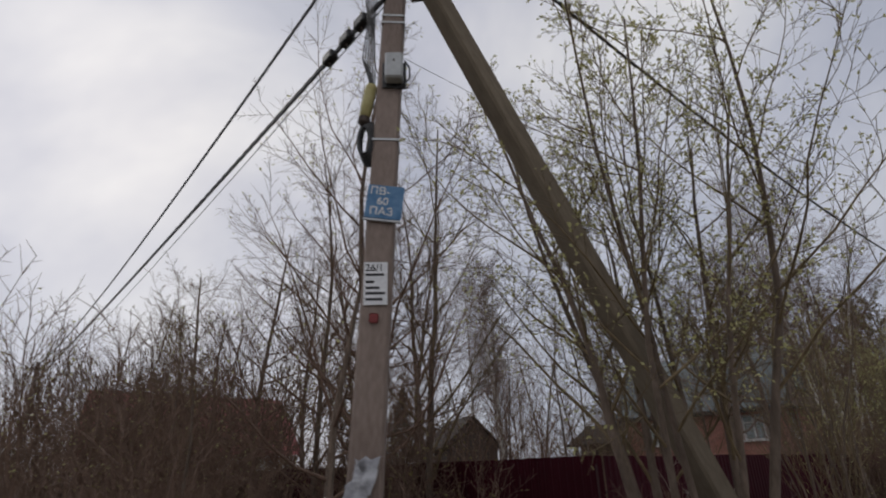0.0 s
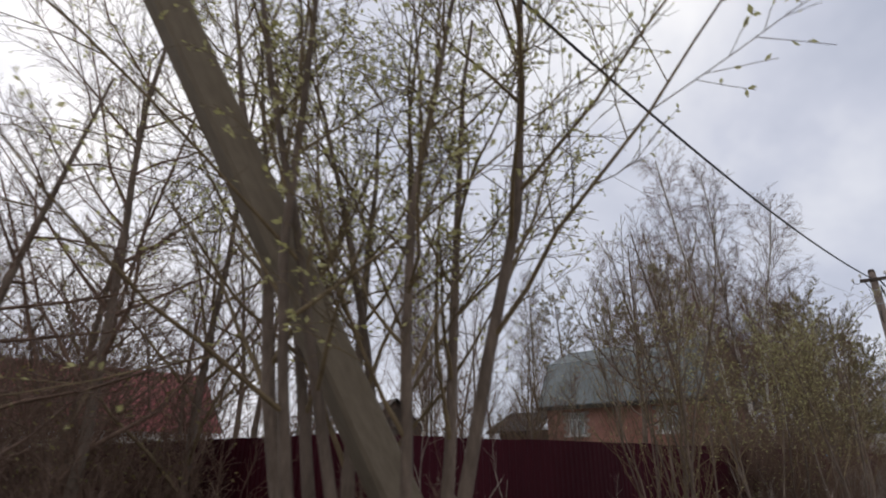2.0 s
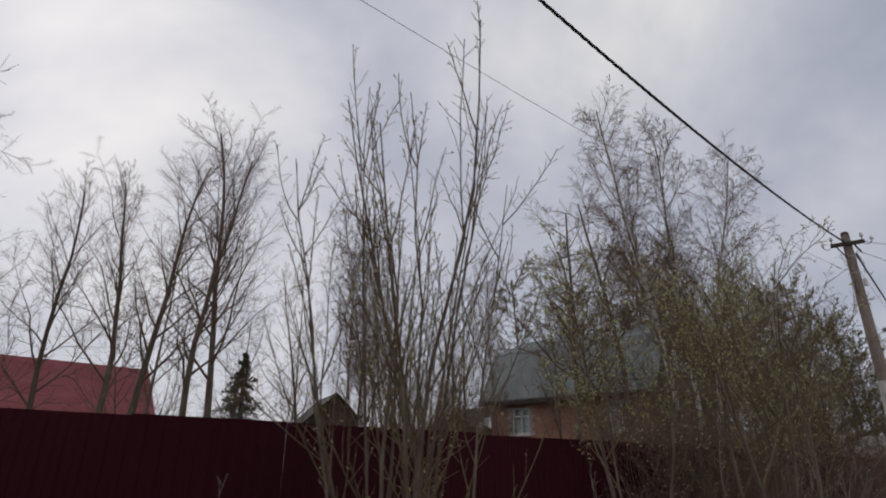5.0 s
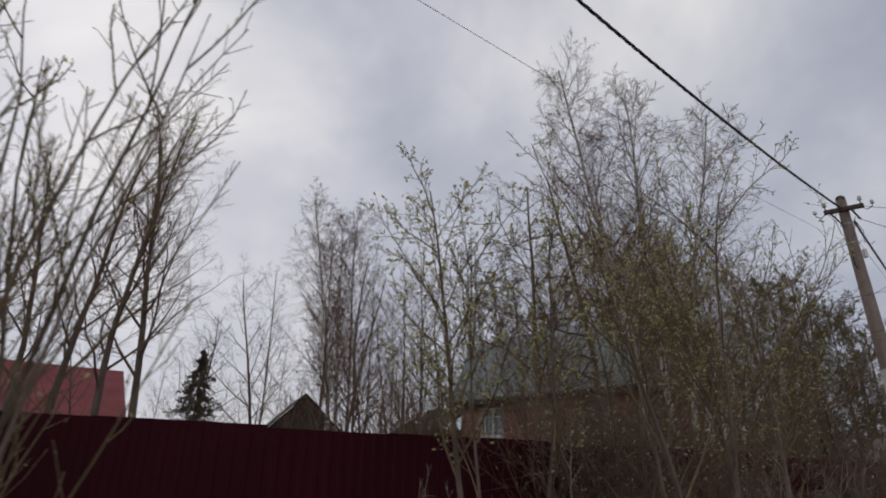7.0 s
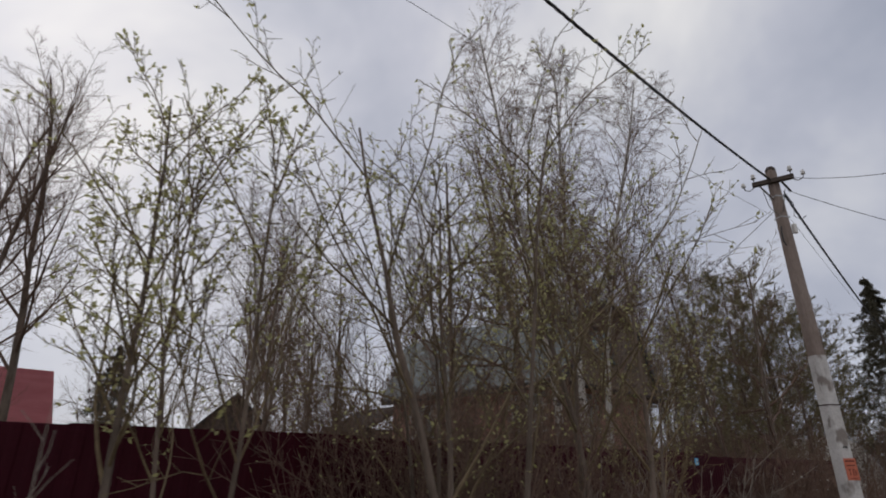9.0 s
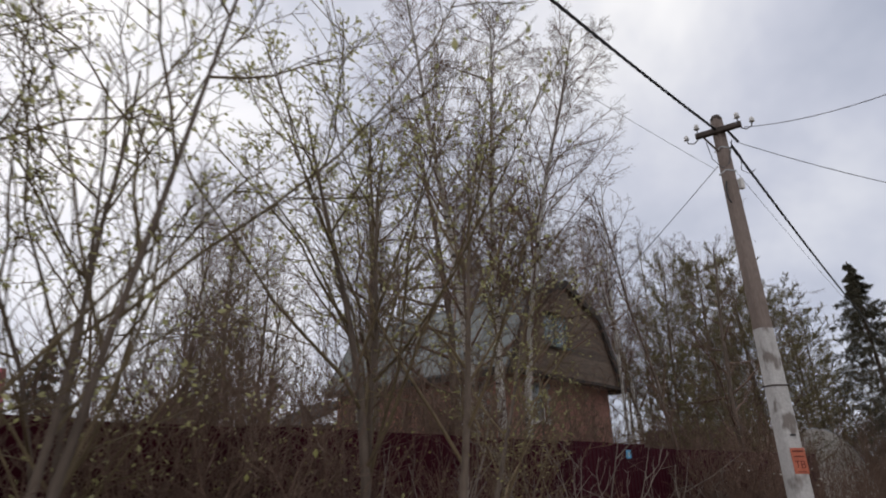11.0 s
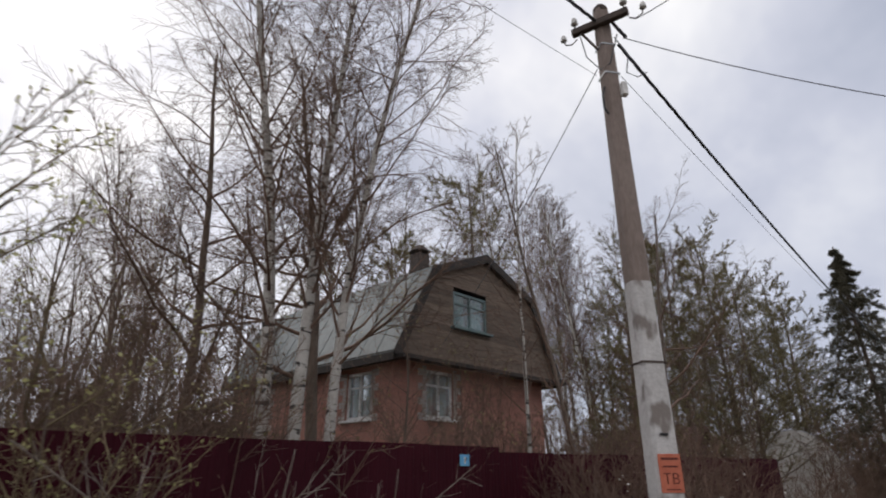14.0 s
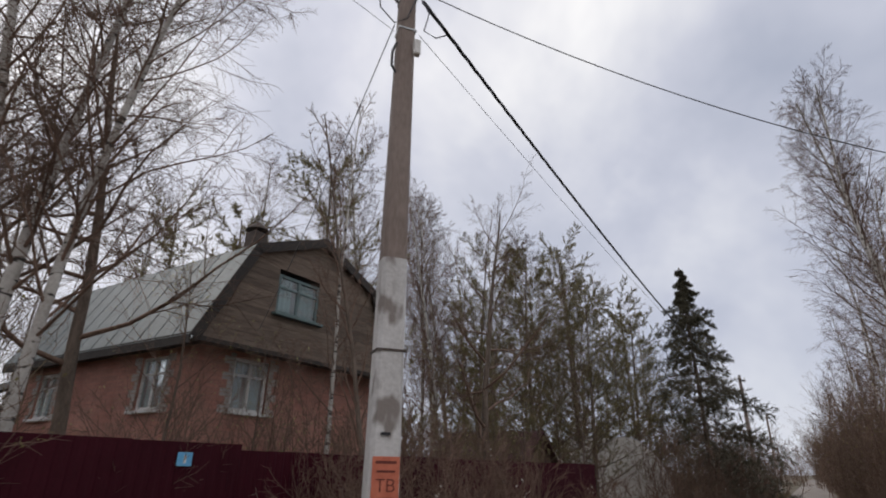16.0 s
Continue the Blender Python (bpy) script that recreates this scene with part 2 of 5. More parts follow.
M_PLATE = material("sky_blue_plate", (0.10, 0.34, 0.58), (0.16, 0.44, 0.68), 8, 0.5, 0.0)
M_FILMWRAP = material("torn_plastic_wrap", (0.20, 0.205, 0.225), (0.46, 0.47, 0.50), 14, 0.3, 0.6, 20)


# ---- building helpers ----
def thing(name, x, y, z, label, category, group="", kind="", turn=0.0):
    ob = new(name)
    ob.empty_display_size = 0.2
    ob.matrix_world = pose(x, y, z, 0, 0, turn)
    return tagged(ob, label, category, group, kind)


def attach(name, data, parent, label="", kind="", at=None):
    ob = new(name, data)
    if parent is not None:
        ob.parent = parent
    if at is not None:
        ob.matrix_basis = at
    return tagged(ob, label, "", "", kind)


def part(name, bm, mat, parent, label="", kind="", at=None, smooth=False):
    me = bpy.data.meshes.new(name)
    bm.to_mesh(me)
    bm.free()
    me.materials.append(mat)
    if smooth:
        me.polygons.foreach_set("use_smooth", [True] * len(me.polygons))
    return attach(name, me, parent, label, kind, at)


def arrays(name, verts, faces, mat, smooth=False):
    me = bpy.data.meshes.new(name)
    v = np.asarray(verts, np.float32).reshape(-1, 3)
    f = np.asarray(faces, np.int32)
    me.vertices.add(len(v))
    me.vertices.foreach_set("co", v.ravel())
    me.loops.add(f.size)
    me.loops.foreach_set("vertex_index", f.ravel())
    me.polygons.add(len(f))
    me.polygons.foreach_set("loop_start", np.arange(len(f), dtype=np.int32) * f.shape[1])
    me.polygons.foreach_set("loop_total", np.full(len(f), f.shape[1], np.int32))
    if smooth:
        me.polygons.foreach_set("use_smooth", np.ones(len(f), bool))
    me.update(calc_edges=True)
    me.materials.append(mat)
    return me


def box(bm, x0, x1, y0, y1, z0, z1, bevel=0.0):
    g = bmesh.ops.create_cube(bm, size=1.0, matrix=Matrix.Translation(((x0 + x1) / 2, (y0 + y1) / 2, (z0 + z1) / 2)) @ Matrix.Diagonal((x1 - x0, y1 - y0, z1 - z0, 1)))
    if bevel:
        es = list({e for v in g["verts"] for e in v.link_edges})
        bmesh.ops.bevel(bm, geom=es, offset=bevel, segments=1, affect="EDGES")
    return g


def boxed(x0, x1, y0, y1, z0, z1, bevel=0.0):
    bm = bmesh.new()
    box(bm, x0, x1, y0, y1, z0, z1, bevel)
    return bm


def prism(profile, y0, y1):
    """A closed profile in x and z, drawn out from y0 to y1."""
    bm = bmesh.new()
    a = [bm.verts.new((x, y0, z)) for x, z in profile]
    b = [bm.verts.new((x, y1, z)) for x, z in profile]
    n = len(a)
    bm.faces.new(a)
    bm.faces.new(b[::-1])
    for i in range(n):
        bm.faces.new((a[(i + 1) % n], a[i], b[i], b[(i + 1) % n]))
    bmesh.ops.recalc_face_normals(bm, faces=bm.faces)
    return bm


def turned(profile, segments=12):
    """A closed shape of revolution from rows of radius and height."""
    bm = bmesh.new()
    rings = [[bm.verts.new((r * math.cos(2 * math.pi * i / segments), r * math.sin(2 * math.pi * i / segments), z)) for i in range(segments)] for r, z in profile]
    for a, b in zip(rings, rings[1:]):
        for i in range(segments):
            j = (i + 1) % segments
            bm.faces.new((a[i], a[j], b[j], b[i]))
    bm.faces.new(rings[0][::-1])
    bm.faces.new(rings[-1])
    return bm


def sweep(P, R, sides):
    """Tubes round many lines at once: P is lines x points x 3, R their radii."""
    n, k, _ = P.shape
    t = np.gradient(P, axis=1)
    t /= np.linalg.norm(t, axis=2, keepdims=True) + 1e-9
    ref = np.where(np.abs(t[:, :1, 2:3]) > 0.8, np.array([[[1.0, 0.2, 0.0]]]), np.array([[[0.1, 0.2, 1.0]]]))
    a = np.cross(t, np.broadcast_to(ref, t.shape))
    a /= np.linalg.norm(a, axis=2, keepdims=True) + 1e-9
    b = np.cross(t, a)
    ang = np.arange(sides) * 2 * np.pi / sides
    V = P[:, :, None] + R[:, :, None, None] * (np.cos(ang)[:, None] * a[:, :, None] + np.sin(ang)[:, None] * b[:, :, None])
    i = np.arange(n)[:, None, None] * k * sides + np.arange(k - 1)[None, :, None] * sides
    s = np.arange(sides)[None, None]
    s2 = (s + 1) % sides
    F = np.stack([i + s, i + s2, i + sides + s2, i + sides + s], -1).reshape(-1, 4)
    return V.reshape(-1, 3), F


def tubes(name, groups, mat, smooth=True):
    vs, fs, base = [], [], 0
    for P, R, sides in groups:
        if len(P):
            v, f = sweep(P, R, sides)
            vs.append(v)
            fs.append(f + base)
            base += len(v)
    return arrays(name, np.concatenate(vs), np.concatenate(fs), mat, smooth)


def line_tube(name, pts, radius, mat, parent, sides=6, label="", at=None):
    P = np.array([pts], float)
    return attach(name, tubes(name, [(P, np.full(P.shape[:2], radius), sides)], mat), parent, label, "", at)


# ---- plants: every shoot is a tapered tube that leaves a thicker one ----
def unit(v):
    return v / (np.linalg.norm(v, axis=-1, keepdims=True) + 1e-9)


def shoots(rng, start, way, length, r0, r1, k, wobble, up):
    """Lines that grow from start along way, bending by chance and towards up (below zero: hanging)."""
    n = len(start)
    P = np.zeros((n, k, 3))
    P[:, 0] = start
    d = unit(way)
    step = (length / (k - 1))[:, None]
    for i in range(1, k):
        d = unit(d + rng.normal(0, wobble, (n, 3)) + np.array([0, 0, up]))
        P[:, i] = P[:, i - 1] + d * step
    R = r0[:, None] + (r1 - r0)[:, None] * np.linspace(0, 1, k)[None] ** 0.8
    return P, R


def branch(rng, P, R, count, s0, s1, angle, ratio, k, wobble, up, thick=0.55, tip=0.002, taper=0.6, least=0.003):
    n, kp, _ = P.shape
    L = np.linalg.norm(np.diff(P, axis=1), axis=2).sum(1)
    s = s0 + (s1 - s0) * ((np.arange(count)[None] + rng.random((n, count))) / count)
    q = s * (kp - 1)
    i = np.minimum(q.astype(int), kp - 2)
    w = (q - i)[..., None]
    rows = np.arange(n)[:, None]
    pos = P[rows, i] * (1 - w) + P[rows, i + 1] * w
    tan = unit(P[rows, i + 1] - P[rows, i])
    rad = R[rows, i] * (1 - w[..., 0]) + R[rows, i + 1] * w[..., 0]
    az = np.arange(count)[None] * 2.4 + rng.random((n, 1)) * 6.28 + rng.normal(0, 0.5, (n, count))
    ref = np.broadcast_to(np.array([0.31, 0.21, 0.12]), tan.shape)
    a = unit(np.cross(tan, ref + 0.0))
    b = np.cross(tan, a)
    side = np.cos(az)[..., None] * a + np.sin(az)[..., None] * b
    ang = np.radians(angle + rng.normal(0, 9, (n, count)))[..., None]
    way = tan * np.cos(ang) + side * np.sin(ang)
    length = L[:, None] * ratio * (1 - taper * (s - s0) / max(s1 - s0, 1e-6)) * rng.uniform(0.6, 1.25, (n, count))
    r0 = np.maximum(rad * thick, least)
    return shoots(rng, pos.reshape(-1, 3), way.reshape(-1, 3), length.ravel(), r0.ravel(), np.minimum(r0.ravel(), tip), k, wobble, up)


def leaves(rng, P, share, size, name, mat, droop=0.0):
    """Small folded blades along the outer half of the given shoots."""
    n, k, _ = P.shape
    m = int(n * share)
    row = rng.integers(0, n, m)
    q = rng.uniform(0.35, 1.0, m) * (k - 1)
    i = np.minimum(q.astype(int), k - 2)
    w = (q - i)[:, None]
    c = P[row, i] * (1 - w) + P[row, i + 1] * w
    d = unit(unit(P[row, i + 1] - P[row, i]) + rng.normal(0, 0.7, (m, 3)) - np.array([0, 0, droop]))
    a = unit(np.cross(d, rng.normal(0, 1, (m, 3))))
    u = np.cross(d, a)
    ln = (size * rng.uniform(0.6, 1.4, m))[:, None]
    V = np.stack([c, c + d * ln * 0.5 + a * ln * 0.26 + u * ln * 0.08, c + d * ln, c + d * ln * 0.5 - a * ln * 0.26 + u * ln * 0.08], 1)
    F = np.arange(m)[:, None] * 4 + np.array([0, 1, 2, 3])
    return arrays(name, V, F, mat)


def stems(rng, spots, h, lean, r, k=9, wobble=0.05, up=0.05):
    n = len(spots)
    start = np.array([(x, y, -0.05) for x, y in spots], float)
    way = np.array([(lx, ly, 1.0) for lx, ly in lean], float)
    return shoots(rng, start, way, np.array(h, float), np.array(r, float), np.array(r, float) * 0.18, k, wobble, up)


def plant(name, label, category, stem, orders, bark, twig, leaf=None, group="", stem_sides=8):
    """stem: (P, R); orders: rows for branch(); leaf: (share, size, material, droop)."""
    top = tagged(new(name), label, category, group)
    P, R = stem
    if len(P) <= 14:
        for i in range(len(P)):
            attach("trunk" if len(P) == 1 else "stem", tubes("trunk", [(P[i:i + 1], R[i:i + 1], stem_sides)], bark), top)
    else:
        attach("shoot", tubes("shoot", [(P, R, stem_sides)], bark), top, "", "stuff")
    rng = np.random.default_rng(orders["seed"])
    thick, thin = [], []
    levels = [(P, R)]
    for n, row in enumerate(orders["rows"]):
        P, R = branch(rng, *levels[-1], **row)
        levels.append((P, R))
        (thick if n == 0 else thin).append((P, R, 5 if n == 0 else 3))
    attach("limb", tubes("limb", thick, bark if orders.get("light_limbs") else twig), top, "", "stuff")
    if thin:
        attach("twig", tubes("twig", thin, twig), top, "", "stuff")
    if leaf:
        share, size, mat, droop = leaf
        attach("leaf", leaves(rng, levels[-1][0], share, size, "leaf", mat, droop), top, "", "stuff")
    return top


def birch(seed, h=11.0, r=0.11, leafy=0.0, lean=(0.0, 0.0), twigs=(52, 11, 13), name="birch_tree", label="bare white-barked birch tree with fine hanging twigs"):
    rng = np.random.default_rng(seed)
    st = stems(rng, [(0, 0)], [h], [lean], [r], 12, 0.035, 0.04)
    rows = [dict(count=twigs[0], s0=0.28, s1=0.98, angle=40, ratio=0.21, k=7, wobble=0.10, up=0.05, thick=0.34, taper=0.45, least=0.007, tip=0.004),
            dict(count=twigs[1], s0=0.2, s1=1.0, angle=44, ratio=0.46, k=4, wobble=0.13, up=-0.03, thick=0.5, least=0.0042, tip=0.0026),
            dict(count=twigs[2], s0=0.1, s1=1.0, angle=38, ratio=0.5, k=3, wobble=0.14, up=-0.22, thick=0.7, least=0.0029, tip=0.0018)]
    leaf = (leafy, 0.05, M_BUD, 0.3) if leafy else None
    return plant(name, label, "tree", st, dict(seed=seed + 7, rows=rows), M_BIRCH, M_TWIG, leaf, "birches")


def bare_tree(seed, h=8.0, r=0.09, leafy=0.0, twig=None, reach=0.45, fine=(9, 11), angle=42, up=0.07, low=0.16, name="bare_tree", label="leafless grey-brown tree with a broad twiggy crown"):
    rng = np.random.default_rng(seed)
    st = stems(rng, [(0, 0)], [h], [(rng.normal(0, 0.06), rng.normal(0, 0.06))], [r], 10, 0.06, 0.05)
    rows = [dict(count=20, s0=low, s1=0.98, angle=angle, ratio=reach, k=7, wobble=0.12, up=up, thick=0.5, taper=0.6, least=0.010, tip=0.004),
            dict(count=fine[0], s0=0.15, s1=1.0, angle=40, ratio=0.42, k=4, wobble=0.14, up=0.05, thick=0.5, least=0.0044, tip=0.0026),
            dict(count=fine[1], s0=0.12, s1=1.0, angle=40, ratio=0.48, k=2, wobble=0.2, up=0.03, thick=0.7, least=0.003, tip=0.0018)]
    leaf = (leafy, 0.05, M_LEAF, 0.0) if leafy else None
    return plant(name, label, "tree", st, dict(seed=seed + 3, rows=rows), M_BARK, twig or M_TWIG, leaf, "bare trees")


def willow(seed, n=8, h=5.0, spread=0.45, r=0.05, leafy=1.4, leaf_size=0.027, foot=0.35, name="willow_tree", label="multi-stemmed willow with small yellow-green spring leaves", rows=None, way=(0, 0), fine=(9, 7), limbs=8, low=0.24, reach=0.55):
    rng = np.random.default_rng(seed)
    az = np.arange(n) * 2.4 + rng.random() * 6
    spots = [(foot * 0.5 * math.cos(a) * rng.uniform(0.3, 1), foot * 0.5 * math.sin(a) * rng.uniform(0.3, 1)) for a in az]
    lean = [(spread * math.cos(a) * rng.uniform(0.4, 1) + way[0], spread * math.sin(a) * rng.uniform(0.4, 1) + way[1]) for a in az]
    st = stems(rng, spots, rng.uniform(0.75, 1.08, n) * h, lean, rng.uniform(0.7, 1.15, n) * r, 9, 0.06, 0.04)
    rows = rows or [dict(count=limbs, s0=low, s1=0.94, angle=36, ratio=reach, k=8, wobble=0.11, up=0.06, thick=0.56, taper=0.5, least=0.007, tip=0.003),
                    dict(count=fine[0], s0=0.15, s1=1.0, angle=40, ratio=0.42, k=5, wobble=0.15, up=0.04, thick=0.5, least=0.0036, tip=0.002),
                    dict(count=fine[1], s0=0.15, s1=1.0, angle=40, ratio=0.40, k=2, wobble=0.2, up=0.05, thick=0.6, least=0.0023, tip=0.0015)]
    leaf = (leafy, leaf_size, M_LEAF, 0.0) if leafy else None
    return plant(name, label, "tree", st, dict(seed=seed + 5, rows=rows), M_BARK, M_TWIG_OLIVE, leaf, "willows")


def bush(seed, n=16, h=2.6, spread=0.5, r=0.018, leafy=0.0, foot=1.0, name="bush", label="leafless brown thicket of thin upright shoots", leaf=None, per=9):
    rng = np.random.default_rng(seed)
    spots = [(rng.normal(0, foot * 0.5), rng.normal(0, foot * 0.4)) for _ in range(n)]
    lean = [(rng.normal(0, spread * 0.6), rng.normal(0, spread * 0.6)) for _ in range(n)]
    st = stems(rng, spots, rng.uniform(0.55, 1.1, n) * h, lean, rng.uniform(0.6, 1.2, n) * r, 7, 0.07, 0.05)
    rows = [dict(count=9, s0=0.1, s1=0.98, angle=36, ratio=0.42, k=4, wobble=0.13, up=0.06, thick=0.6, taper=0.5, least=0.005, tip=0.003),
            dict(count=per, s0=0.12, s1=1.0, angle=40, ratio=0.5, k=2, wobble=0.2, up=0.03, thick=0.7, least=0.0032, tip=0.002)]
    lf = (leafy, 0.04, leaf or M_BUD, 0.0) if leafy else None
    return plant(name, label, "bush", st, dict(seed=seed + 9, rows=rows), M_TWIG, M_TWIG, lf, "roadside bushes", 5)


def needles(rng, P, per, size, name, mat):
    """Thin paired blades all along shoots."""
    n, k, _ = P.shape
    m = n * per
    row = np.repeat(np.arange(n), per)
    q = rng.uniform(0.1, 1.0, m) * (k - 1)
    i = np.minimum(q.astype(int), k - 2)
    w = (q - i)[:, None]
    c = P[row, i] * (1 - w) + P[row, i + 1] * w
    d = unit(unit(P[row, i + 1] - P[row, i]) * 0.6 + rng.normal(0, 0.6, (m, 3)))
    a = unit(np.cross(d, rng.normal(0, 1, (m, 3))))
    ln = (size * rng.uniform(0.6, 1.3, m))[:, None]
    V = np.stack([c - a * ln * 0.06, c + a * ln * 0.06, c + d * ln], 1)
    return arrays(name, V, np.arange(m)[:, None] * 3 + np.array([0, 1, 2]), mat)


def spruce(seed, h=10.0, name="spruce_tree"):
    rng = np.random.default_rng(seed)
    top = tagged(new(name), "dark green spruce tree with drooping tiered boughs", "tree", "conifers")
    st = stems(rng, [(0, 0)], [h], [(0, 0)], [0.15], 10, 0.006, 0.02)
    attach("trunk", tubes("trunk", [(*st, 8)], M_BARK), top)
    P1, R1 = branch(rng, *st, count=150, s0=0.04, s1=0.985, angle=99, ratio=0.42, k=6, wobble=0.05, up=-0.045, thick=0.3, taper=0.985, least=0.012, tip=0.006)
    P2, R2 = branch(rng, P1, R1, count=16, s0=0.12, s1=1.0, angle=52, ratio=0.33, k=4, wobble=0.08, up=-0.05, thick=0.5, least=0.005, tip=0.004)
    attach("limb", tubes("limb", [(P1, R1, 4), (P2, R2, 3)], M_BARK), top, "", "stuff")
    attach("needle", needles(rng, np.concatenate([P2[:, :4], P1[:, 2:6]]), 56, 0.15, "needle", M_SPRUCE), top, "", "stuff")
    return top


def pine(seed, h=9.0, name="pine_tree"):
    rng = np.random.default_rng(seed)
    top = tagged(new(name), "young pine tree with olive-green needle tufts", "tree", "conifers")
    st = stems(rng, [(0, 0)], [h], [(rng.normal(0, 0.03), rng.normal(0, 0.03))], [0.12], 10, 0.02, 0.03)
    attach("trunk", tubes("trunk", [(*st, 8)], M_BARK), top)
    P1, R1 = branch(rng, *st, count=52, s0=0.05, s1=0.99, angle=70, ratio=0.38, k=6, wobble=0.08, up=0.09, thick=0.4, taper=0.7, least=0.012, tip=0.006)
    P2, R2 = branch(rng, P1, R1, count=11, s0=0.2, s1=1.0, angle=42, ratio=0.36, k=3, wobble=0.1, up=0.10, thick=0.5, least=0.006, tip=0.004)
    attach("limb", tubes("limb", [(P1, R1, 4), (P2, R2, 3)], M_BARK), top, "", "stuff")
    attach("needle", needles(rng, np.concatenate([P2, P1[:, 2:5]]), 42, 0.14, "needle", M_NEEDLE), top, "", "stuff")
    return top


def put(ob, x, y, z=0.0, turn=0.0, size=1.0):
    ob.matrix_basis = pose(x, y, z, 0, 0, turn) @ Matrix.Scale(size, 4)
    return ob


def again(ob, x, y, turn, size, z=0.0):
    """A further plant of the same kind elsewhere."""
    made = copy_thing(ob, pose(x, y, z, 0, 0, turn))
    made.scale = (size, size, size)
    return made


# ---- ground and road ----
def sheet(name, x0, x1, y0, y1, z, mat, nx, ny, rough, label, category):
    xs, ys = np.linspace(x0, x1, nx), np.linspace(y0, y1, ny)
    X, Y = np.meshgrid(xs, ys, indexing="ij")
    Z = z + rough * (np.sin(X * 1.7 + Y * 0.6) * np.sin(Y * 1.3) * 0.5 + np.sin(X * 0.37) * 0.5)
    V = np.stack([X, Y, Z], -1).reshape(-1, 3)
    i = (np.arange(nx - 1)[:, None] * ny + np.arange(ny - 1)[None]).ravel()
    F = np.stack([i, i + ny, i + ny + 1, i + 1], -1)
    return tagged(new(name, arrays(name, V, F, mat, True)), label, category, "", "structure")


sheet("ground", -700, 900, -700, 800, -0.03, M_GROUND, 60, 60, 0.0, "bare spring soil with last year's dry grass", "ground")
lane = sheet("road", -60, 260, -1.75, 1.75, 0.0, M_ROAD, 320, 9, 0.02, "narrow gravel lane with a worn surface", "road")
lane.matrix_world = pose(0, -1.0, 0, 0, 0, 2.1)

# ---- sheet-metal fence along the lane and the side lane ----
def ribbed_sheet(name, width, height, mat):
    """One roll-formed sheet: trapezoid ribs, real thickness."""
    pitch, depth = 0.115, 0.009
    xs, n = [], round(width / pitch)
    for i in range(n):
        xs += [(i * pitch, 0.0), (i * pitch + 0.045, 0.0), (i * pitch + 0.062, -depth), (i * pitch + 0.098, -depth)]
    xs.append((n * pitch, 0.0))
    bm = bmesh.new()
    cols = []
    for off in (0.0, 0.0025):
        cols.append([[bm.verts.new((x, y + off, z)) for z in (0.0, height)] for x, y in xs])
    f, b = cols
    for i in range(len(xs) - 1):
        bm.faces.new((f[i][0], f[i + 1][0], f[i + 1][1], f[i][1]))
        bm.faces.new((b[i + 1][0], b[i][0], b[i][1], b[i + 1][1]))
        bm.faces.new((f[i][1], f[i + 1][1], b[i + 1][1], b[i][1]))
    me = bpy.data.meshes.new(name)
    bm.to_mesh(me)
    bm.free()
    me.materials.append(mat)
    return me


FENCE_SHEET = ribbed_sheet("sheet", 1.15, 1.85, M_FENCE)
FENCE_RNG = np.random.default_rng(4)


def fence_run(label, x, y, turn, count, sink=0.0, height=1.0):
    top = thing("metal_fence", x, y, 0, label, "fence", "lot fences", "", turn)
    for i in range(count):
        ob = attach("sheet", FENCE_SHEET, top, at=pose(i * 1.145, FENCE_RNG.normal(0, 0.003), 0.10 - sink + FENCE_RNG.normal(0, 0.006), 0, FENCE_RNG.normal(0, 0.12), 0))
        ob.scale = (1, 1, height)
    for i in range(int(count * 1.145 / 2.3) + 1):
        part("post", boxed(i * 2.3 - 0.03, i * 2.3 + 0.03, 0.045, 0.105, -0.3, 1.86, 0.004), M_FENCEPOST, top)
    for z in (0.45, 1.55):
        part("rail", boxed(0, count * 1.145, 0.018, 0.044, z, z + 0.025), M_FENCEPOST, top)
    return top


fence_run("burgundy corrugated sheet-metal fence along the lane", 5.83, 4.06, 0.93, 15)
fence_run("burgundy corrugated sheet-metal fence beside the side lane", 5.80, 31.55, -90, 24)
fence_run("dull red corrugated sheet-metal fence behind roadside shrubs", 23.02, 4.36, 0, 9, 0.06)
house_plate = thing("house_number_plate", 22.37, 4.30, 1.795, "small sky-blue number plate fixed to the burgundy fence", "plate")
part("plate", boxed(-0.075, 0.075, -0.004, 0.004, -0.06, 0.06, 0.003), M_PLATE, house_plate)
part("digit", boxed(-0.012, 0.012, -0.008, -0.004, -0.035, 0.035), M_WHITE, house_plate)


# ---- poles and lines ----
def tapered(bm, a0, b0, a1, b1, z0, z1, bevel=0.02):
    """A four-sided pole with chamfered edges."""
    rings = []
    for a, b, z in ((a0, b0, z0), (a1, b1, z1)):
        c = bevel
        rings.append([bm.verts.new((x, y, z)) for x, y in ((-a + c, -b), (a - c, -b), (a, -b + c), (a, b - c), (a - c, b), (-a + c, b), (-a, b - c), (-a, -b + c))])
    for i in range(8):
        j = (i + 1) % 8
        bm.faces.new((rings[0][i], rings[0][j], rings[1][j], rings[1][i]))
    bm.faces.new(rings[0][::-1])
    bm.faces.new(rings[1])


def text_on(word, size, mat, parent, m, name="lettering"):
    cu = bpy.data.curves.new(name, "FONT")
    cu.body, cu.size, cu.extrude, cu.align_x, cu.align_y = word, size, 0.0015, "CENTER", "CENTER"
    ob = new("text_source", cu)
    dg = bpy.context.evaluated_depsgraph_get()
    me = bpy.data.meshes.new_from_object(ob.evaluated_get(dg))
    bpy.data.objects.remove(ob)
    me.materials.clear()
    me.materials.append(mat)
    return attach(name, me, parent, at=m)


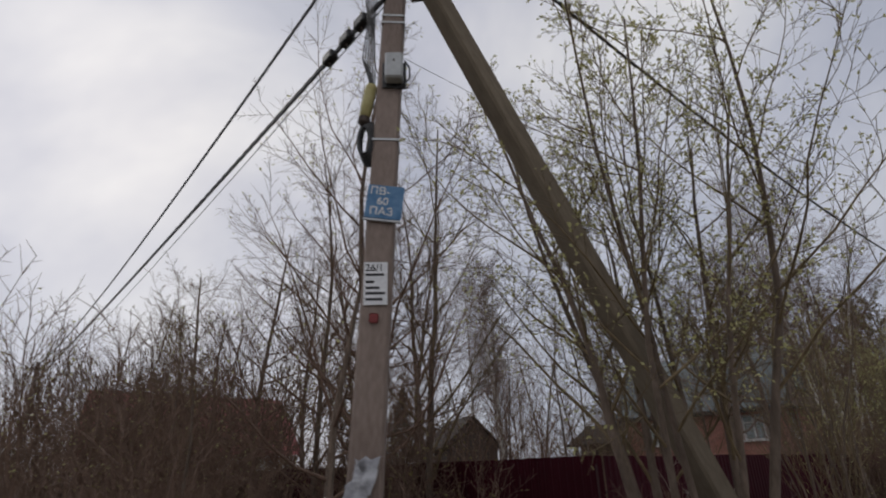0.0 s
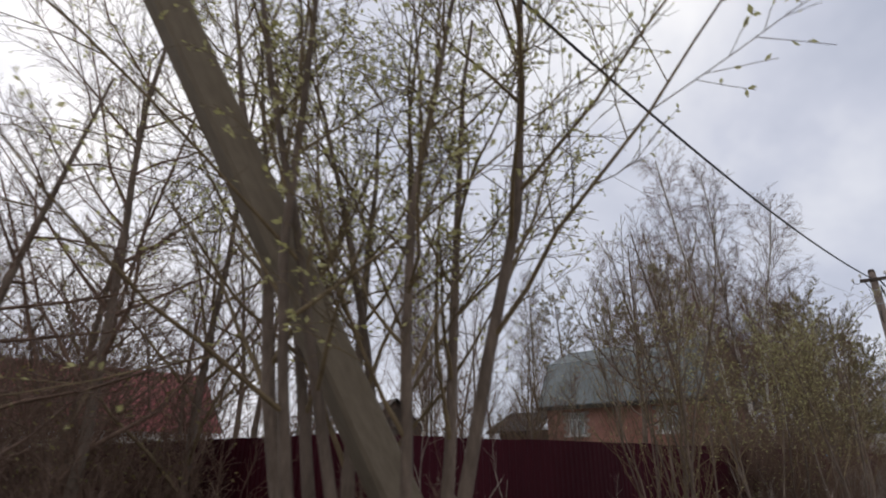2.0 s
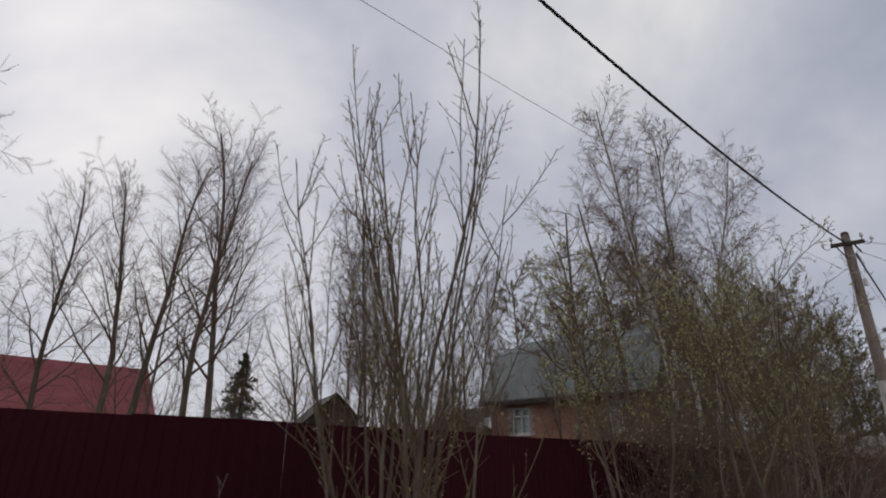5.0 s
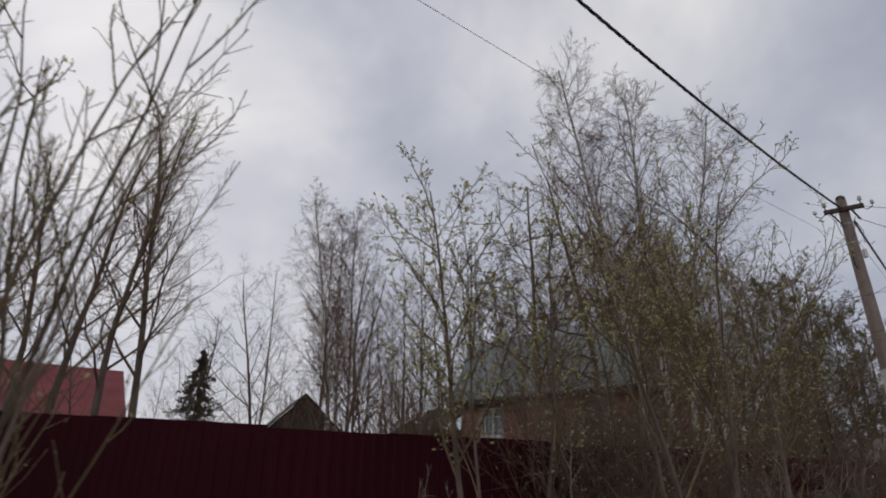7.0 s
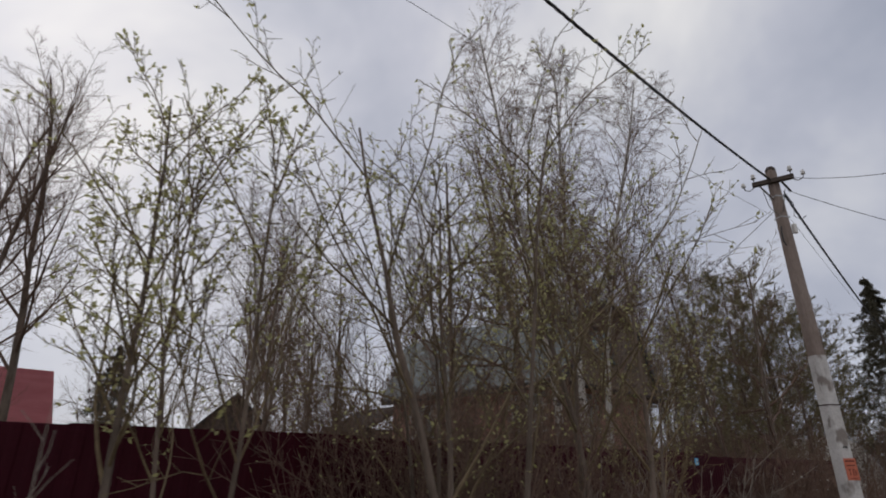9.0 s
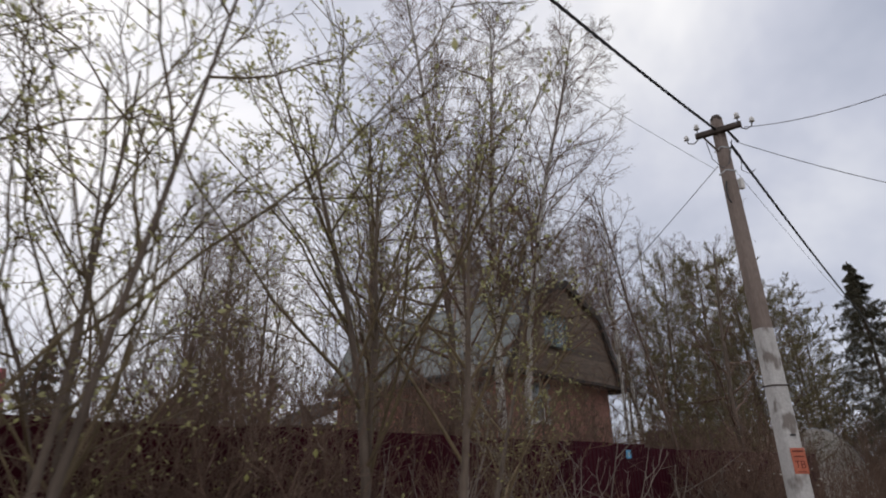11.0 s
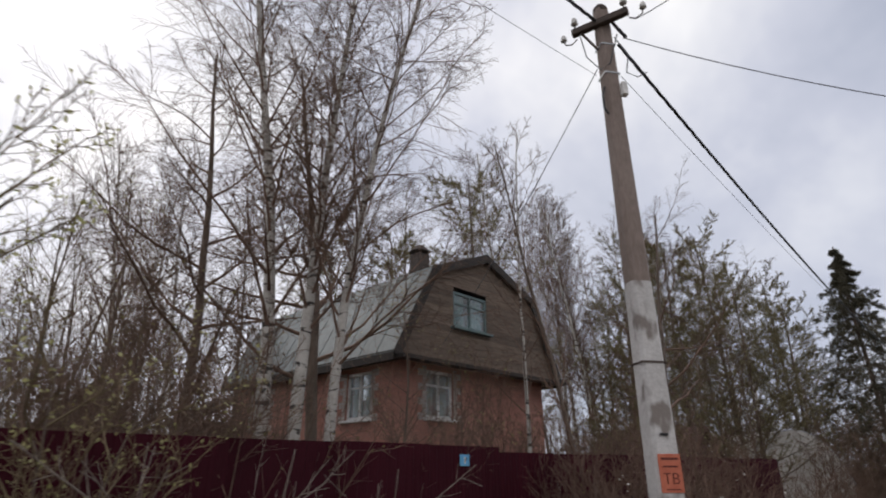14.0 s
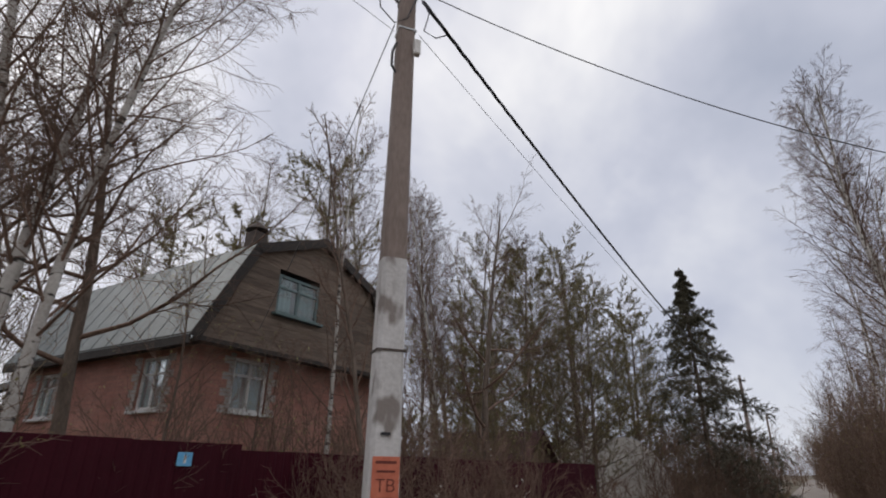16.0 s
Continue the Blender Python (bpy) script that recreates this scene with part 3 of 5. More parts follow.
def band(parent, z, half_a, half_b, mat=None, h=0.02):
    bm = bmesh.new()
    t = 0.006
    box(bm, -half_a - t, half_a + t, -half_b - t, -half_b, z, z + h)
    box(bm, -half_a - t, half_a + t, half_b, half_b + t, z, z + h)
    box(bm, -half_a - t, -half_a, -half_b, half_b, z, z + h)
    box(bm, half_a, half_a + t, -half_b, half_b, z, z + h)
    return part("strap", bm, mat or M_STEEL, parent, "bright steel strap")


TOP_A = (2.06, 3.14)

# corner pole with its raking strut
pole_a = thing("utility_pole", 2.06, 3.14, 0, "weathered square concrete utility pole with notices and cable gear", "pole", "line poles", "", -38)
bm = bmesh.new()
tapered(bm, 0.125, 0.12, 0.088, 0.083, -0.6, 7.1)
part("shaft", bm, M_CONCRETE, pole_a)
for z in (4.30, 5.52, 5.60):
    hw = 0.125 - 0.037 * (z + 0.6) / 7.7
    band(pole_a, z, hw, hw - 0.005)
pole_a.matrix_world = Matrix.Translation((2.02, 3.31, 0)) @ Matrix(((1, 0, 0.030, 0), (0, 1, -0.026, 0), (-0.030, 0.026, 1, 0), (0, 0, 0, 1))) @ pose(0, 0, 0, 0, 0, -38)
strut = thing("pole_strut", 2.22, 3.0, 0, "mossy concrete strut leaning against the corner pole", "strut")
d = Vector((5.64 - 2.17, 2.07 - 2.78, -5.95))
bm = bmesh.new()
tapered(bm, 0.115, 0.11, 0.085, 0.085, -0.4, d.length)
part("shaft", bm, M_BRACE, strut)
strut.matrix_world = Matrix.Translation((5.64, 2.07, 0)) @ (-d).to_track_quat("Z", "Y").to_matrix().to_4x4()
bm = boxed(-0.14, 0.14, -0.14, 0.14, d.length - 0.25, d.length - 0.17)
part("clamp", bm, M_RUST, strut, "rusty clamp plate")

sign_blue = thing("warning_sign", *(pole_a.matrix_world @ Vector((0.0, -0.118, 3.74))), "faded blue enamel sign with white capital letters on the pole", "sign", "", "", -38)
sign_blue.matrix_world = sign_blue.matrix_world @ pose(0, 0, 0, 0, 7, 0)
part("plate", boxed(-0.115, 0.165, -0.006, 0.004, -0.14, 0.14, 0.004), M_BLUE, sign_blue)
part("frame_strip", boxed(-0.12, 0.17, -0.012, 0.002, -0.165, -0.145, 0.003), M_STEEL, sign_blue)
for word, z, x in (("ПВ-", 0.085, -0.02), ("60", 0.0, 0.01), ("ПАЗ", -0.085, 0.01)):
    text_on(word, 0.09, M_WHITE, sign_blue, pose(x, -0.0085, z, 90, 0, 0))
notice = thing("paper_notice", *(pole_a.matrix_world @ Vector((-0.005, -0.120, 3.10))), "white paper notice with printed lines pasted on the pole", "notice", "", "", -38)
part("sheet", boxed(-0.085, 0.085, -0.004, 0.002, -0.17, 0.15), M_PAPER, notice)
text_on("26/1", 0.075, M_INK, notice, pose(-0.01, -0.0055, 0.105, 90, 0, 0))
bm = bmesh.new()
box(bm, -0.07, 0.06, -0.0065, -0.004, 0.045, 0.062)
part("ruled_line", bm, M_INK, notice)
for n, (z, w) in enumerate(((0.0, 0.06), (-0.045, 0.10), (-0.085, 0.14), (-0.13, 0.12))):
    part("text_bar", boxed(-0.07, -0.07 + w, -0.0065, -0.004, z - 0.009, z + 0.009), M_INK, notice)
cable_box = thing("junction_box", *(pole_a.matrix_world @ Vector((0.04, -0.10, 4.97))), "grey plastic cable junction box strapped to the pole", "junction box", "", "", -38)
part("housing", boxed(-0.075, 0.075, -0.115, -0.01, -0.13, 0.13, 0.015), M_GREYBOX, cable_box)
part("backplate", boxed(-0.10, 0.10, -0.01, 0.02, -0.16, 0.10, 0.004), M_CABLE, cable_box, "black backing plate")
part("lid_screw", boxed(-0.008, 0.008, -0.120, -0.115, 0.03, 0.046), M_RUST, cable_box)
line_tube("cable_tail", [(0.09, -0.05, 0.08), (0.13, -0.06, 0.0), (0.13, -0.05, -0.09), (0.07, -0.03, -0.17), (0.0, -0.02, -0.18)], 0.008, M_CABLE, cable_box)
splice = thing("splice_closure", *(pole_a.matrix_world @ Vector((-0.17, -0.03, 4.72))), "faded yellow plastic cable splice hanging on the pole", "splice", "", "", -38)
splice.matrix_world = splice.matrix_world @ pose(0, 0, 0, 0, 9, 0)
part("sleeve", turned([(0.02, -0.17), (0.05, -0.15), (0.055, 0.12), (0.045, 0.16), (0.02, 0.18)], 10), M_YELLOW, splice, smooth=True)
part("end_cap", turned([(0.03, -0.24), (0.05, -0.22), (0.05, -0.17), (0.03, -0.165)], 10), M_RUST, splice)
coil = thing("cable_coil", *(pole_a.matrix_world @ Vector((-0.15, -0.06, 4.30))), "black cable coiled and tied against the pole", "cable coil", "", "", -38)
for n in range(5):
    a = np.linspace(0, 2 * np.pi, 25)
    r = 0.085 + 0.012 * n
    pts = np.stack([r * 0.55 * np.cos(a) + 0.01 * n - 0.02, 0.015 * n - 0.03 + 0 * a, r * 1.5 * np.sin(a)], -1)
    line_tube("loop", pts, 0.016, M_CABLE, coil)
tails = thing("service_cables", *(pole_a.matrix_world @ Vector((-0.16, 0.0, 5.3))), "bunch of black service cables looped down the pole", "cables", "", "", -38)
for n in range(6):
    o = 0.022 * n
    pts = [(-0.02 + o * 0.5, -0.05 + o, 1.15), (-0.10 + o, -0.06 + o, 0.7), (-0.05 + o * 0.4, -0.08 + o, 0.25), (-0.09 + o, -0.05, -0.15 - o), (-0.02 + o * 0.3, -0.04, -0.4 - 2 * o), (0.01, -0.03, -0.65)]
    line_tube("strand", pts, 0.007, M_CABLE, tails)
for n, s in enumerate((0.012, 0.021, 0.032)):
    cx, cy, cz = TOP_A[0] + (2.2 - TOP_A[0]) * s, TOP_A[1] + (34.0 - TOP_A[1]) * s, 5.80 + 0.62 * s - 4 * 0.14 * s * (1 - s)
    clamp = thing("cable_clamp", cx, cy, cz, "black clamp bundling the power cable near the pole", "clamp", "cable clamps")
    part("jaw", boxed(-0.05, 0.05, -0.09, 0.09, -0.05, 0.06, 0.015), M_CABLE, clamp)
    part("bolt", turned([(0.012, -0.09), (0.012, 0.10), (0.02, 0.11)], 6), M_RUST, clamp)
wrap = thing("plastic_wrap", *(pole_a.matrix_world @ Vector((-0.01, -0.128, 1.80))), "scrap of torn clear plastic taped to the pole", "plastic scrap", "", "", -38)
rw = np.random.default_rng(8)
g = np.array([[(-0.075 + 0.03 * i + 0.012 * (j - 3) + rw.normal(0, 0.012), -0.012 - abs(rw.normal(0, 0.018)), -0.12 + 0.04 * j + rw.normal(0, 0.014)) for j in range(7)] for i in range(6)])
idx = np.arange(42).reshape(6, 7)
wrap_faces = np.stack([idx[:-1, :-1], idx[1:, :-1], idx[1:, 1:], idx[:-1, 1:]], -1).reshape(-1, 4)
attach("film", arrays("film", g, wrap_faces, M_FILMWRAP, True), wrap)
stain = part("paint_mark", boxed(-0.035, 0.03, -0.128, -0.119, 2.80, 2.87, 0.01), material("red_paint_mark", (0.16, 0.03, 0.03), (0.22, 0.05, 0.05), 20, 0.8, 0.0), pole_a, "dab of dark red paint")


def insulator(parent, x, z, y=0.0, m=None):
    m = m or Matrix()
    part("pin", turned([(0.009, 0.0), (0.009, 0.11)], 6), M_RUST, parent, at=m @ pose(x, y, z))
    part("insulator", turned([(0.02, 0.08), (0.042, 0.085), (0.045, 0.10), (0.028, 0.115), (0.034, 0.13), (0.036, 0.15), (0.022, 0.175), (0.008, 0.18)], 12), M_PORCELAIN, parent, "white porcelain insulator", at=m @ pose(x, y, z), smooth=True)


def hook(parent, x, z, out, m=None):
    m = m or Matrix()
    pts = [(x, 0, z), (x + out * 0.07, 0, z - 0.05), (x + out * 0.15, 0, z - 0.02), (x + out * 0.17, 0, z + 0.05)]
    line_tube("hook", pts, 0.009, M_RUST, parent, at=m)
    part("insulator", turned([(0.03, 0.0), (0.042, 0.01), (0.03, 0.03), (0.036, 0.05), (0.02, 0.085)], 12), M_PORCELAIN, parent, "white porcelain insulator", at=m @ pose(x + out * 0.17, 0, z + 0.05), smooth=True)


def line_pole(x, y, h, turn, white, label, arm=0.0, reach=0.42):
    """A line pole with a crossarm, brackets and insulators; white: height of the whitewash."""
    top = thing("utility_pole", x, y, 0, label, "pole", "line poles", "", turn)
    w = lambda z: 0.135 - 0.055 * (z / h)
    if white:
        bm = bmesh.new()
        tapered(bm, w(0), w(0) * 0.95, w(white), w(white) * 0.95, -0.5, white, 0.03)
        part("whitewashed_base", bm, M_LIME, top, "whitewashed lower shaft with peeling patches")
    bm = bmesh.new()
    tapered(bm, w(white) - 0.003, w(white) * 0.95 - 0.003, w(h), w(h) * 0.95, white - 0.05 if white else -0.5, h, 0.03)
    part("shaft", bm, M_CONCRETE, top)
    bm = bmesh.new()
    across = pose(0, 0, 0, 0, 0, arm)
    box(bm, -reach, reach, -0.15, -0.07, h - 0.30, h - 0.21, 0.008)
    part("crossarm", bm, M_RUST, top, "dark iron crossarm", at=across)
    line_tube("crossarm_stay", [(-reach * 0.7, -0.11, h - 0.28), (-0.06, -0.10, h - 0.62)], 0.016, M_RUST, top, at=across)
    for s in (-1, 1):
        insulator(top, s * (reach - 0.04), h - 0.21, -0.11, across)
        hook(top, s * (reach - 0.02), h - 0.26, s, across)
    part("pole_cap", turned([(0.085, 0), (0.09, 0.05), (0.06, 0.10), (0.02, 0.11)], 10), M_RUST, top, at=pose(0, 0, h - 0.02))
    return top


POLE_B = (22.66, 2.17)
pole_b = line_pole(*POLE_B, 6.92, -35, 3.42, "concrete line pole, whitewashed below, with a crossarm and insulators", -43, 0.34)
for z, m in ((5.93, M_STEEL), (2.62, M_RUST), (6.35, M_STEEL)):
    band(pole_b, z, 0.135 - 0.055 * z / 6.92, 0.128 - 0.052 * z / 6.92, m)
line_tube("cable_drop", [(-0.10, -0.05, 5.75), (-0.14, -0.06, 5.62), (-0.14, -0.06, 5.45), (-0.09, -0.05, 5.38)], 0.013, M_CABLE, pole_b)
line_tube("cable_loop", [(-0.35, -0.1, 6.4), (-0.30, -0.1, 6.1), (-0.15, -0.1, 5.95), (-0.02, -0.1, 6.05), (0.12, -0.1, 6.5)], 0.007, M_WIRE, pole_b)
line_tube("cable_loop", [(0.08, -0.1, 6.45), (0.22, -0.1, 6.2), (0.17, -0.1, 5.95), (0.30, -0.1, 5.9), (0.42, -0.1, 5.98)], 0.007, M_WIRE, pole_b)
part("clamp", boxed(0.06, 0.13, -0.15, -0.08, 5.60, 5.78, 0.01), M_PORCELAIN, pole_b, "pale anchor clamp")
line_tube("anchor_bracket", [(0.05, -0.1, 6.72), (0.14, -0.12, 6.55), (0.22, -0.12, 6.45)], 0.022, M_CABLE, pole_b)
# solid black bar: the dark inside of a hole put into colour
part("hole_shade", boxed(-0.05, 0.02, -0.135, -0.118, 1.985, 2.005), M_INK, pole_b)
sticker = thing("orange_sticker", *(pole_b.matrix_world @ Vector((0.0, -0.122, 1.68))), "orange advertising sticker with dark lettering wrapped on the pole", "sticker", "", "", -35)
part("sheet", boxed(-0.105, 0.105, -0.003, 0.004, -0.155, 0.155, 0.002), M_ORANGE, sticker)
text_on("ТВ", 0.12, M_BROWNINK, sticker, pose(0.0, -0.0045, -0.05, 90, 0, 0))
part("text_bar", boxed(-0.08, 0.08, -0.0055, -0.003, 0.105, 0.125), M_BROWNINK, sticker)
part("text_bar", boxed(-0.07, 0.07, -0.0055, -0.003, 0.045, 0.06), M_BROWNINK, sticker)
part("text_bar", boxed(-0.06, 0.07, -0.0055, -0.003, -0.135, -0.125), M_BROWNINK, sticker)

pole_c = line_pole(60.0, 3.8, 7.6, -20, 0, "distant concrete line pole with a crossarm and cable")
pole_d = line_pole(90.0, 5.2, 7.6, -20, 2.2, "far concrete line pole with a pale base")
pole_e = line_pole(2.2, 34.0, 7.3, 30, 0, "concrete line pole beside the side lane")
meter_box = thing("meter_box", 2.05, 33.8, 3.0, "white electricity meter box hung on the far pole", "meter box")
part("housing", boxed(-0.25, 0.25, -0.22, -0.02, -0.35, 0.35, 0.02), M_WHITE, meter_box)


def span(a, b, sag, n=28):
    a, b = np.array(a, float), np.array(b, float)
    t = np.linspace(0, 1, n)[:, None]
    p = a + (b - a) * t
    p[:, 2] -= (4 * sag * t * (1 - t))[:, 0]
    return p


def wire(name, label, a, b, sag, radius, mat=None, twisted=False):
    p = span(a, b, sag, 60 if twisted else 28)
    ob = tagged(new(name), label, "cable", "overhead lines")
    if twisted:
        s = np.linspace(0, 1, 400)
        q = np.stack([np.interp(s, np.linspace(0, 1, len(p)), p[:, k]) for k in range(3)], -1)
        for ph in (0.0, 2.1, 4.2):
            a_ = s * 2 * np.pi * 40 + ph
            o = q + np.stack([0 * a_, np.cos(a_), np.sin(a_)], -1) * radius * 0.8
            line_tube("strand", o, radius * 0.75, mat or M_CABLE, ob, 4)
    else:
        line_tube("strand", p, radius, mat or M_WIRE, ob, 5)
    return ob


CABLE = "thick black twisted power cable between line poles"
THIN = "thin grey wire strung between line poles"
wire("power_cable", CABLE, (TOP_A[0] + 0.1, TOP_A[1] - 0.3, 7.12), (POLE_B[0], POLE_B[1], 6.70), 0.60, 0.014, twisted=True)
wire("telephone_wire", THIN, (TOP_A[0], TOP_A[1] + 0.7, 6.0), (POLE_B[0], POLE_B[1] + 0.15, 6.05), 0.40, 0.003)
wire("power_cable", CABLE, (*TOP_A, 5.80), (2.2, 34.0, 6.42), 0.14, 0.024, twisted=True)
wire("power_cable", CABLE, (TOP_A[0], TOP_A[1], 7.10), (2.2, 34.0, 7.25), 0.62, 0.019, twisted=True)
wire("telephone_wire", THIN, (*TOP_A, 5.70), (2.2, 34.0, 5.9), 0.25, 0.006)
wire("power_cable", CABLE, (POLE_B[0] + 0.15, POLE_B[1] - 0.1, 6.45), (60.0, 3.8, 7.2), 0.75, 0.015, twisted=True)
wire("telephone_wire", THIN, (POLE_B[0] + 0.1, POLE_B[1] - 0.1, 5.95), (60.0, 3.8, 7.05), 0.5, 0.0035)
wire("power_cable", CABLE, (60.0, 3.8, 7.2), (90.0, 5.2, 7.2), 0.6, 0.018)
CROSS = "thin service wire crossing above the lane"
for end_x, end_y, end_z, a_x, a_y, a_z, dip in ((18.0, -4.8, 5.77, 0.24, -0.32, 6.75, 1.0), (29.2, -6.1, 4.72, 0.14, -0.17, 6.5, 0.88)):
    wire("service_wire", CROSS, (POLE_B[0] + a_x, POLE_B[1] + a_y, a_z), (end_x, end_y, end_z), dip, 0.006)
    stake = thing("service_post", end_x, end_y, 0, "plain timber service post across the lane", "post", "service posts")
    part("shaft", turned([(0.10, -0.4), (0.09, end_z), (0.075, end_z + 0.12)], 10), M_BOARD, stake)
wire("service_wire", "thin service wire dropping from the pole to the brick house", (POLE_B[0] - 0.06, POLE_B[1] + 0.1, 6.08), (26.3, 8.85, 4.2), 0.14, 0.006)


# ---- brick house with a gambrel roof ----
HW, HL, EAVE, KINK, RIDGE, INSET = 5.98, 7.6, 3.98, 5.95, 6.72, 1.10
house = thing("brick_house", 24.6, 8.35, 0, "red brick country house with a grey gambrel roof and boarded gable", "house", "", "", 1.5)
WX0, WX1, WY0, WY1 = 0.32, HW - 0.32, 0.42, HL - 0.25
T = 0.3


def wall_with_holes(parent, along0, along1, fixed0, fixed1, z0, z1, holes, axis, mat):
    """A wall in strips round its openings; holes are rows of start, end, bottom, top."""
    bm = bmesh.new()

    def add(a0, a1, b0, b1):
        if a1 - a0 > 1e-4 and b1 - b0 > 1e-4:
            box(bm, *((a0, a1, fixed0, fixed1) if axis == "x" else (fixed0, fixed1, a0, a1)), b0, b1)
    cur = along0
    for a0, a1, b0, b1 in sorted(holes):
        add(cur, a0, z0, z1)
        add(a0, a1, z0, b0)
        add(a0, a1, b1, z1)
        cur = a1
    add(cur, along1, z0, z1)
    bmesh.ops.remove_doubles(bm, verts=bm.verts, dist=1e-4)
    return part("wall", bm, mat, parent)


FRONT_HOLES = [(1.30, 2.15, 2.70, 3.72)]
SIDE_HOLES = [(1.10, 1.98, 2.66, 3.66), (5.40, 6.25, 2.62, 3.62)]
WALL_TOP = 3.85
wall_with_holes(house, WX0, WX1, WY0, WY0 + T, -0.2, WALL_TOP, FRONT_HOLES, "x", M_BRICK)
wall_with_holes(house, WX0, WX1, WY1 - T, WY1, -0.2, WALL_TOP, [], "x", M_BRICK)
wall_with_holes(house, WY0 + T, WY1 - T, WX0, WX0 + T, -0.2, WALL_TOP, SIDE_HOLES, "y", M_BRICK)
wall_with_holes(house, WY0 + T, WY1 - T, WX1 - T, WX1, -0.2, WALL_TOP, [], "y", M_BRICK)
part("inner_floor", boxed(WX0 + T, WX1 - T, WY0 + T, WY1 - T, 2.1, 2.2), M_DARK, house)


def window_unit(parent, w, h, m, curtain, paint=None):
    """Frame, casements, panes, curtain and sill; stands in the plane y = 0 and faces -y."""
    win = new("window")
    win.parent = parent
    win.matrix_basis = m
    bm = bmesh.new()
    f = 0.06
    box(bm, 0, f, 0.05, 0.12, 0, h)
    box(bm, w - f, w, 0.05, 0.12, 0, h)
    box(bm, f, w - f, 0.05, 0.12, 0, f)
    box(bm, f, w - f, 0.05, 0.12, h - f, h)
    box(bm, w / 2 - 0.03, w / 2 + 0.03, 0.05, 0.12, f, h - f)
    box(bm, f, w / 2 - 0.03, 0.06, 0.11, h * 0.66, h * 0.66 + 0.04)
    box(bm, w / 2 + 0.03, w - f, 0.06, 0.11, h * 0.66, h * 0.66 + 0.04)
    part("frame", bm, paint or M_WHITE, win, "faded teal frame" if paint else "white painted frame")
    for x0, x1 in ((f, w / 2 - 0.03), (w / 2 + 0.03, w - f)):
        pane = part("pane", boxed(x0, x1, 0.082, 0.088, f, h - f), M_GLASS, win)
        pane.visible_shadow = False
    n = 12
    for k, (x0, x1) in enumerate(((f, w * 0.42), (w * 0.58, w - f))):
        xs = np.linspace(x0, x1, n)
        ys = 0.17 + 0.018 * np.sin(np.arange(n) * 1.9 + k)
        V = [(x, y, z) for x, y in zip(xs, ys) for z in (0.03, h - 0.02)]
        F = [(2 * i, 2 * i + 2, 2 * i + 3, 2 * i + 1) for i in range(n - 1)]
        attach("curtain", arrays("curtain", V, F, curtain), win)
    part("sill", boxed(-0.09, w + 0.09, -0.09, 0.10, -0.06, -0.002, 0.006), paint or M_WHITE, win, "projecting sill")
    return win


QUOIN_MESH = {}


def quoin(parent, m, w):
    key = round(w, 2)
    if key not in QUOIN_MESH:
        bm = boxed(0, w, -0.012, 0.10, 0, 0.066, 0.005)
        me = bpy.data.meshes.new("quoin")
        bm.to_mesh(me)
        bm.free()
        me.materials.append(M_QUOIN)
        QUOIN_MESH[key] = me
    return attach("quoin", QUOIN_MESH[key], parent, at=m)


def surround(parent, w, h, m):
    rows = int(h / 0.077) + 2
    for i in range(rows):
        long = 0.25 if (i // 2) % 2 == 0 else 0.12
        z = -0.05 + i * 0.077
        quoin(parent, m @ pose(-long - 0.001, 0, z), long)
        quoin(parent, m @ pose(w + 0.001, 0, z), long)


SIDE_TURN = pose(0, 0, 0, 0, 0, -90)
for a0, a1, b0, b1 in FRONT_HOLES:
    m = pose(a0, WY0, b0)
    window_unit(house, a1 - a0, b1 - b0, m, M_LACE)
    surround(house, a1 - a0, b1 - b0, m)
for a0, a1, b0, b1 in SIDE_HOLES:
    m = pose(WX0, a1, b0) @ SIDE_TURN
    window_unit(house, a1 - a0, b1 - b0, m, M_LACE)
    surround(house, a1 - a0, b1 - b0, m)

# gambrel roof slopes, each with its own sheets and thickness
GAMBREL = [(0.0, EAVE - 0.12), (INSET, KINK), (HW / 2, RIDGE), (HW - INSET, KINK), (HW, EAVE - 0.12)]
for (x0, z0), (x1, z1) in zip(GAMBREL, GAMBREL[1:]):
    dx, dz = x1 - x0, z1 - z0
    ln = math.hypot(dx, dz)
    nx, nz = -dz / ln, dx / ln
    part("roof_slope", prism([(x0, z0), (x1, z1), (x1 + nx * 0.04, z1 + nz * 0.04), (x0 + nx * 0.04, z0 + nz * 0.04)], 0.0, HL), M_ROOF, house)
    for i in range(1, 13):
        y = i * HL / 13
        part("roof_seam", prism([(x0 + nx * 0.04, z0 + nz * 0.04), (x1 + nx * 0.04, z1 + nz * 0.04), (x1 + nx * 0.05, z1 + nz * 0.05), (x0 + nx * 0.05, z0 + nz * 0.05)], y - 0.012, y + 0.012), M_ROOF, house)
    for y in (-0.03, HL + 0.002):
        part("verge_board", prism([(x0 - nx * 0.16, z0 - nz * 0.16), (x1 - nx * 0.16, z1 - nz * 0.16), (x1 + nx * 0.05, z1 + nz * 0.05), (x0 + nx * 0.05, z0 + nz * 0.05)], y, y + 0.028), M_EAVE, house, "dark verge board")
part("ridge_cap", prism([(HW / 2 - 0.16, RIDGE - 0.01), (HW / 2, RIDGE + 0.085), (HW / 2 + 0.16, RIDGE - 0.01), (HW / 2, RIDGE + 0.05)], -0.02, HL + 0.02), M_ROOF, house)
part("soffit", boxed(0.02, WX0 - 0.002, 0.0, HL, EAVE - 0.2, EAVE - 0.17), M_EAVE, house)
part("soffit", boxed(WX1 + 0.002, HW - 0.02, 0.0, HL, EAVE - 0.2, EAVE - 0.17), M_EAVE, house)
